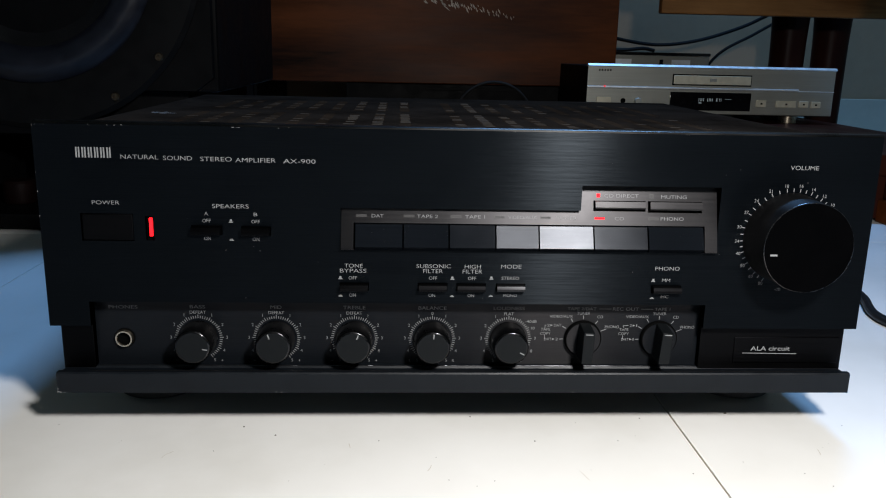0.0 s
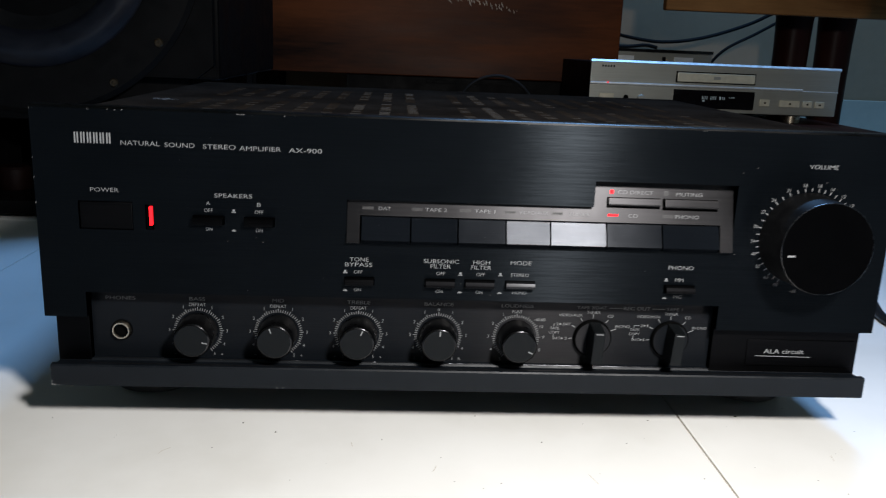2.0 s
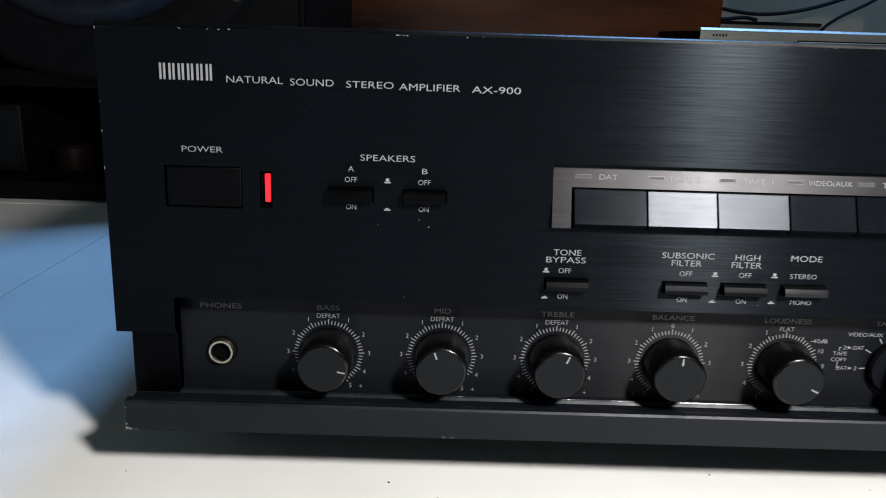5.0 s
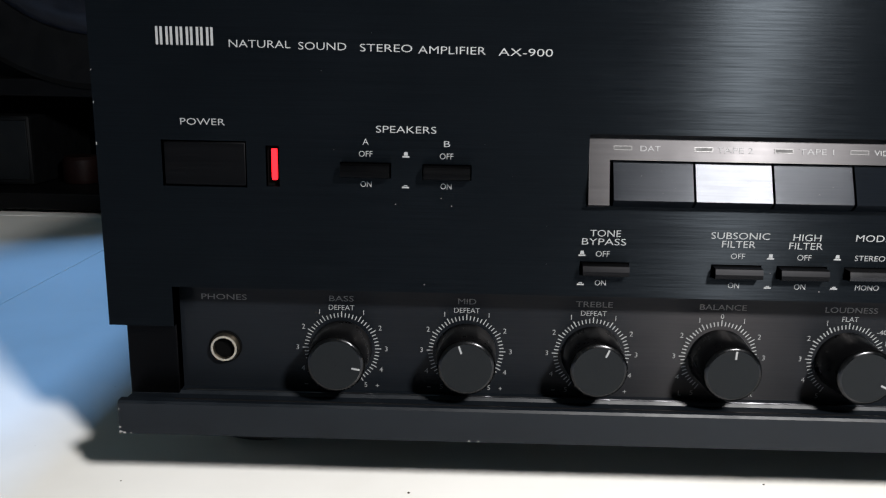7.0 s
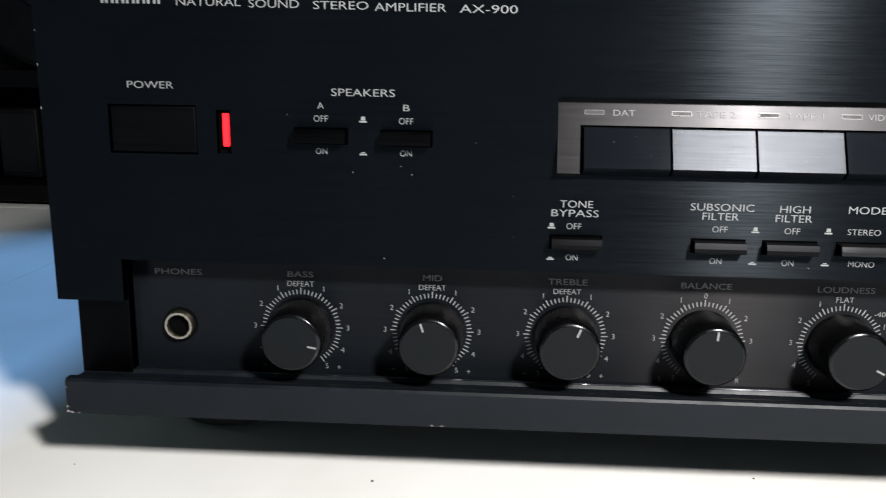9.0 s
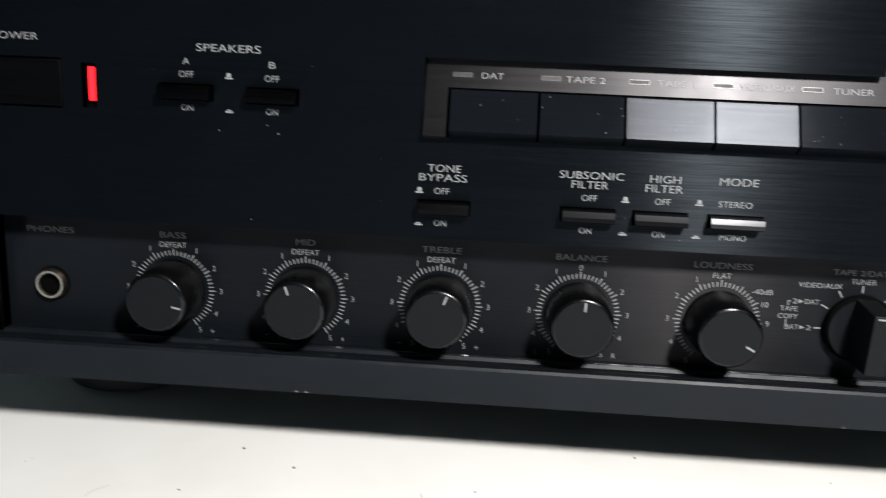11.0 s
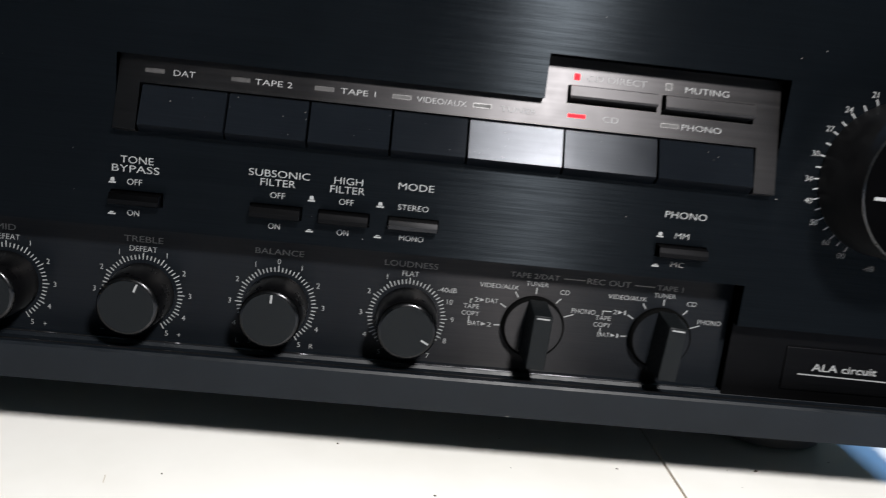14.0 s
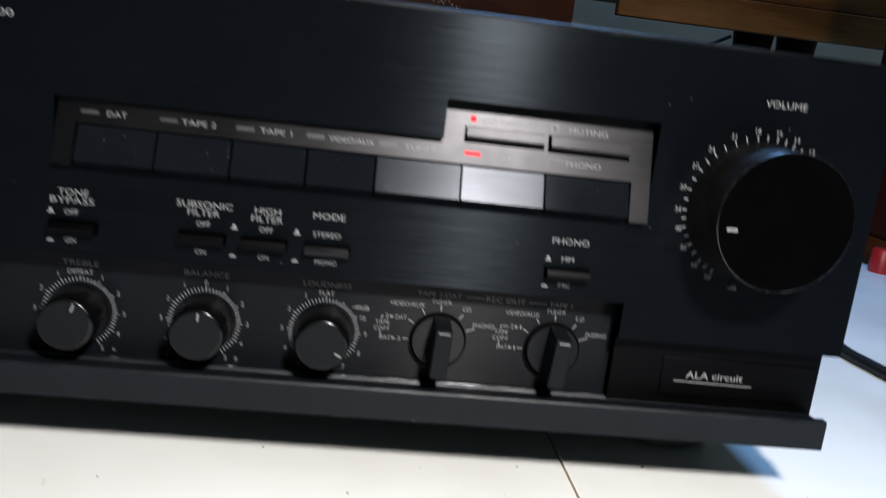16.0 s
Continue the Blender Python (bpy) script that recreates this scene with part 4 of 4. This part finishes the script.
part("top", box(bmesh.new(), WX0, WX1, WY, 1.83, 0.8602, 0.88, 0.002), WOOD, cab)
part("bottom", box(bmesh.new(), WX0 + 0.0212, WX1 - 0.0212, WY + 0.0202, 1.83, WZ0 + 0.001, WZ0 + 0.02), WOOD, cab)
plinth = part("plinth", box(bmesh.new(), -0.15, WX1 - 0.05, WY + 0.02, 1.80, 0.0882, WZ0 - 0.0002), SPEAKERBOX, cab, "matt black plinth")
part("plinth_edge", box(bmesh.new(), 0.02, 0.22, WY + 0.012, WY + 0.0198, 0.124, 0.1285), CHASSIS, plinth)
bm = bmesh.new()
for k in range(64):
    u = k / 63
    c = Vector((0.012 + 0.185 * u + rng.gauss(0, 0.004), WY - 0.0006, 0.314 - 0.038 * u + rng.gauss(0, 0.006 * (1 - 0.6 * u))))
    r = rng.uniform(0.003, 0.009) * (1.15 - 0.6 * u)
    w = rng.uniform(0.0006, 0.0022) * (1.2 - 0.7 * u)
    lean = Vector((0.45, 0, -1)).normalized() if u > 0.3 else Vector((rng.uniform(0.3, 1.2), 0, -0.6)).normalized()
    side = Vector((-lean.z, 0, lean.x))
    bm.faces.new([bm.verts.new(p) for p in (c - lean * r, c + side * w, c + lean * r, c - side * w)])
part("worn_patch", bm, plain("bare_pale_wood", (0.42, 0.30, 0.20), 0.55, 0.0, 0.4, 120), face, "pale scratched patch where the varnish is gone")

# ---- tall black cabinet, added for the shade between speaker and wood ----
dark = thing("gap_shade_cabinet", "added tall black cabinet that fills the shaded gap", "cabinet")
part("carcass", box(bmesh.new(), -0.60, -0.338, 1.36, 1.83, 0.0, 0.95, 0.003), SPEAKERBOX, dark)
part("door", box(bmesh.new(), -0.595, -0.343, 1.341, 1.359, 0.05, 0.945, 0.002), SPEAKERBOX, dark)

# ---- low table ----
table = thing("low_table", "low wooden table with turned dark red legs", "table")
part("tabletop", box(bmesh.new(), 0.44, 1.75, 1.18, 1.52, 0.338, 0.378, 0.006), BOARD, table, "orange-brown wooden tabletop")
part("apron", box(bmesh.new(), 0.46, 1.73, 1.1770, 1.199, 0.284, 0.3378, 0.003), BOARD, table, "orange-brown wooden apron")
for x in (0.842, 0.940, 1.66):
    part("leg", lathe(bmesh.new(), [(0.030, 0.0), (0.036, 0.012), (0.037, 0.16), (0.038, 0.24), (0.040, 0.29), (0.042, 0.3098)], 32, (x, 1.45, 0), "z"), LEGWOOD, table, "turned dark red table leg")

for pts, r in (([(0.424, 1.60, 0.262), (0.50, 1.62, 0.243), (0.60, 1.63, 0.232), (0.70, 1.63, 0.245), (0.80, 1.62, 0.278), (0.86, 1.60, 0.31)], 0.0042), ([(0.90, 1.60, 0.305), (0.83, 1.61, 0.262), (0.75, 1.63, 0.21), (0.70, 1.66, 0.12), (0.70, 1.70, 0.093)], 0.0036)):
    tagged(new("hanging_cable", to_mesh("hanging_cable", smooth_tube(bmesh.new(), pts, r, 8), CABLE)), "black cable hanging below the table", "cable", "cables behind the player")
ringpts = [(0.12 + 0.065 * math.cos(t), 0.95, 0.089 + 0.065 * abs(math.sin(t)) + 0.003) for t in [math.pi * k / 8 for k in range(9)]]
tagged(new("cable_loop", to_mesh("cable_loop", smooth_tube(bmesh.new(), ringpts, 0.0025, 8), CABLE)), "thin dark cable standing in a loop on the platform", "cable")

chest = thing("side_chest", "dark brown wooden chest standing on the tiles", "chest")
part("carcass", box(bmesh.new(), 0.592, 0.95, 0.36, 0.60, 0.030, 0.46, 0.003), LEGWOOD, chest)
part("foot_rail", box(bmesh.new(), 0.588, 0.954, 0.356, 0.604, 0.0, 0.0298, 0.002), WOOD, chest, "red-brown foot rail")
tagged(new("red_bottle", to_mesh("red_bottle", lathe(bmesh.new(), [(0.0001, 0.0), (0.011, 0.0), (0.0115, 0.003), (0.011, 0.022), (0.009, 0.025), (0.0001, 0.0255)], 24, (0.578, 0.50, 0), "z"), plain("red_plastic", (0.35, 0.012, 0.015), 0.4))), "small red plastic bottle on the tiles", "bottle")

# ---- loudspeaker and the gloss black unit under it ----
sp = thing("loudspeaker", "large black loudspeaker with an exposed woofer", "loudspeaker")
SX, SZ, SY = -0.4235, 0.296, 0.488
bm = bmesh.new()
xs2 = [-0.68, -0.232]
box(bm, -0.68, -0.232, SY + 0.012, SY + 0.40, 0.155, 1.0, 0.004)
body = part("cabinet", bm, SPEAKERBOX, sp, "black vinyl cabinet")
bm = bmesh.new()
segs = 64
inner = [bm.verts.new((SX + 0.150 * math.cos(2 * math.pi * k / segs), SY, SZ + 0.150 * math.sin(2 * math.pi * k / segs))) for k in range(segs)]


def on_rect(a):
    x0, x1, z0, z1 = -0.676 - SX, -0.236 - SX, 0.157 - SZ, 0.996 - SZ
    c, s = math.cos(a), math.sin(a)
    t = min((x1 if c > 0 else x0) / c if abs(c) > 1e-6 else 9, (z1 if s > 0 else z0) / s if abs(s) > 1e-6 else 9)
    return (SX + t * c, SY, SZ + t * s)


outer = [bm.verts.new(on_rect(2 * math.pi * (k + 0.001) / segs)) for k in range(segs)]
for k in range(segs):
    bm.faces.new((inner[k], inner[(k + 1) % segs], outer[(k + 1) % segs], outer[k]))
r = bmesh.ops.extrude_face_region(bm, geom=bm.faces[:])
for v in r["geom"]:
    if isinstance(v, bmesh.types.BMVert):
        v.co.y += 0.0118
bmesh.ops.recalc_face_normals(bm, faces=bm.faces)
part("baffle", bm, SPEAKERBOX, sp, "black front baffle")
woofer = part("woofer_frame", lathe(bmesh.new(), [(0.132, 0.004), (0.134, -0.005), (0.150, -0.007), (0.176, -0.006), (0.181, -0.002), (0.181, 0.0)], 72, (SX, SY, SZ)), CHASSIS, sp, "black metal woofer frame")
part("surround", lathe(bmesh.new(), [(0.134, -0.002), (0.130, -0.006), (0.122, -0.012), (0.113, -0.013), (0.104, -0.009), (0.098, -0.001), (0.096, 0.003)], 72, (SX, SY, SZ)), SURROUND, woofer, "rolled rubber surround")
part("cone", lathe(bmesh.new(), [(0.097, 0.002), (0.085, 0.010), (0.060, 0.026), (0.042, 0.038), (0.041, 0.034), (0.030, 0.024), (0.015, 0.019), (0.0005, 0.0175)], 72, (SX, SY, SZ)), CONE, woofer, "dark paper cone")
for k in range(8):
    a = radians(-37.8 - 45 * k) if k % 2 == 0 else radians(-59.5 - 45 * (k - 1))
    c = (SX + 0.1695 * math.cos(a), SY - 0.006, SZ + 0.1695 * math.sin(a))
    sc = part("screw", lathe(bmesh.new(), [(0.0046, 0.001), (0.0046, -0.0012), (0.0036, -0.0024), (0.0018, -0.0024), (0.0016, -0.0012), (0.0001, -0.0012)], 20, c), BRASS, woofer, "small brass screw")
# The unit's glossy black front is built as an open shelf.
unit = thing("black_unit", "low black unit under the loudspeaker, its glossy front built open", "shelf")
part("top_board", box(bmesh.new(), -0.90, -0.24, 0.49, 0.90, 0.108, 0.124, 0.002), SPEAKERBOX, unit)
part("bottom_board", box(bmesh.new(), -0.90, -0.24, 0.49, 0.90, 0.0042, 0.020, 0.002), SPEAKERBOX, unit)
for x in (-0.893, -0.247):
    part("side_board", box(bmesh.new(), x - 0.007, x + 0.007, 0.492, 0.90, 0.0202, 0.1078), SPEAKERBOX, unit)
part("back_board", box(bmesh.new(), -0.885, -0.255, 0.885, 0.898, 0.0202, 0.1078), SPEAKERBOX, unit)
for x in (-0.86, -0.28):
    part("foot", box(bmesh.new(), x - 0.02, x + 0.02, 0.52, 0.88, 0.0, 0.0045), RUBBER, unit)
# Added box draws the pale reflection seen in that front.
greybox = thing("reflection_box", "dark grey box in place of a reflection in the unit's front", "box")
part("body", box(bmesh.new(), -0.556, -0.516, 0.53, 0.66, 0.0205, 0.088, 0.003), plain("grey_reflection", (0.0022, 0.0024, 0.0027), 0.5, 0.0, 0.25, 60, 0.0, 0.1), greybox)
part("front_plate", box(bmesh.new(), -0.553, -0.519, 0.5285, 0.5298, 0.026, 0.083, 0.0005), plain("grey_reflection_front", (0.003, 0.0034, 0.0038), 0.4, 0.0, 0.25, 60, 0.0, 0.15), greybox)
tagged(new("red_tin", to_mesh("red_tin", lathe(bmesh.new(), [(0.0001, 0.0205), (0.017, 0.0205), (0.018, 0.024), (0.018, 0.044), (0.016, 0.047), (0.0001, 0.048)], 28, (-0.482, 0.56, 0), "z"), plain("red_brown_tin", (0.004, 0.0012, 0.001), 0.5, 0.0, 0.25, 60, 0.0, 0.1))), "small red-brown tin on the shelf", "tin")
bm = box(bmesh.new(), -0.64, -0.27, 0.52, 0.87, 0.1242, 0.1548)
tagged(new("speaker_plinth", to_mesh("speaker_plinth", bm, CHASSIS)), "black plinth block carrying the loudspeaker", "plinth")

# ---- grit on the tiles ----
bm = bmesh.new()
for x, y, s in ((6.6, 17.5, 0.5), (39.4, -13.1, 0.5), (158.6, 21.7, 0.8), (105, 15, 0.5), (-120, 5.2, 0.6), (-101.2, -5.2, 0.6)):
    lathe(bm, [(s * 0.9 * MM, 0.0), (s * 0.6 * MM, s * 0.5 * MM), (0.00003, s * 0.7 * MM)], 7, (x * MM, y * MM, 0), "z")
for k in range(90):
    x, y, s = rng.uniform(-0.45, 0.45), rng.uniform(-0.16, 0.10), rng.uniform(0.1, 0.4) * MM
    lathe(bm, [(s, 0.0), (s * 0.6, s * 0.5), (0.00002, s * 0.7)], 6, (x, y, 0), "z")
scr = bmesh.new()
for x, y, a, n in ((-0.155, -0.030, 80, 5), (-0.02, -0.045, 60, 4), (0.06, -0.055, 115, 6), (0.19, -0.03, 70, 4), (-0.28, -0.01, 30, 5), (0.30, 0.02, 140, 6), (-0.06, -0.02, 100, 3)):
    p, ang = Vector((x, y, 0.00008)), radians(a)
    for k in range(n):
        q = p + Vector((math.cos(ang), math.sin(ang), 0)) * 0.0016
        w = Vector((-math.sin(ang), math.cos(ang), 0)) * 0.00012
        quad(scr, [p - w, q - w, q + w, p + w])
        p, ang = q, ang + rng.gauss(0, 0.12)
tagged(new("floor_scratches", to_mesh("floor_scratches", scr, plain("scratched_glaze", (0.42, 0.37, 0.30), 0.8))), "faint brown scratches in the tile glaze", "scratches", "", "stuff")
tagged(new("grit", to_mesh("grit", bm, SPECK)), "tiny dark specks of grit scattered on the tiles", "grit", "", "stuff")
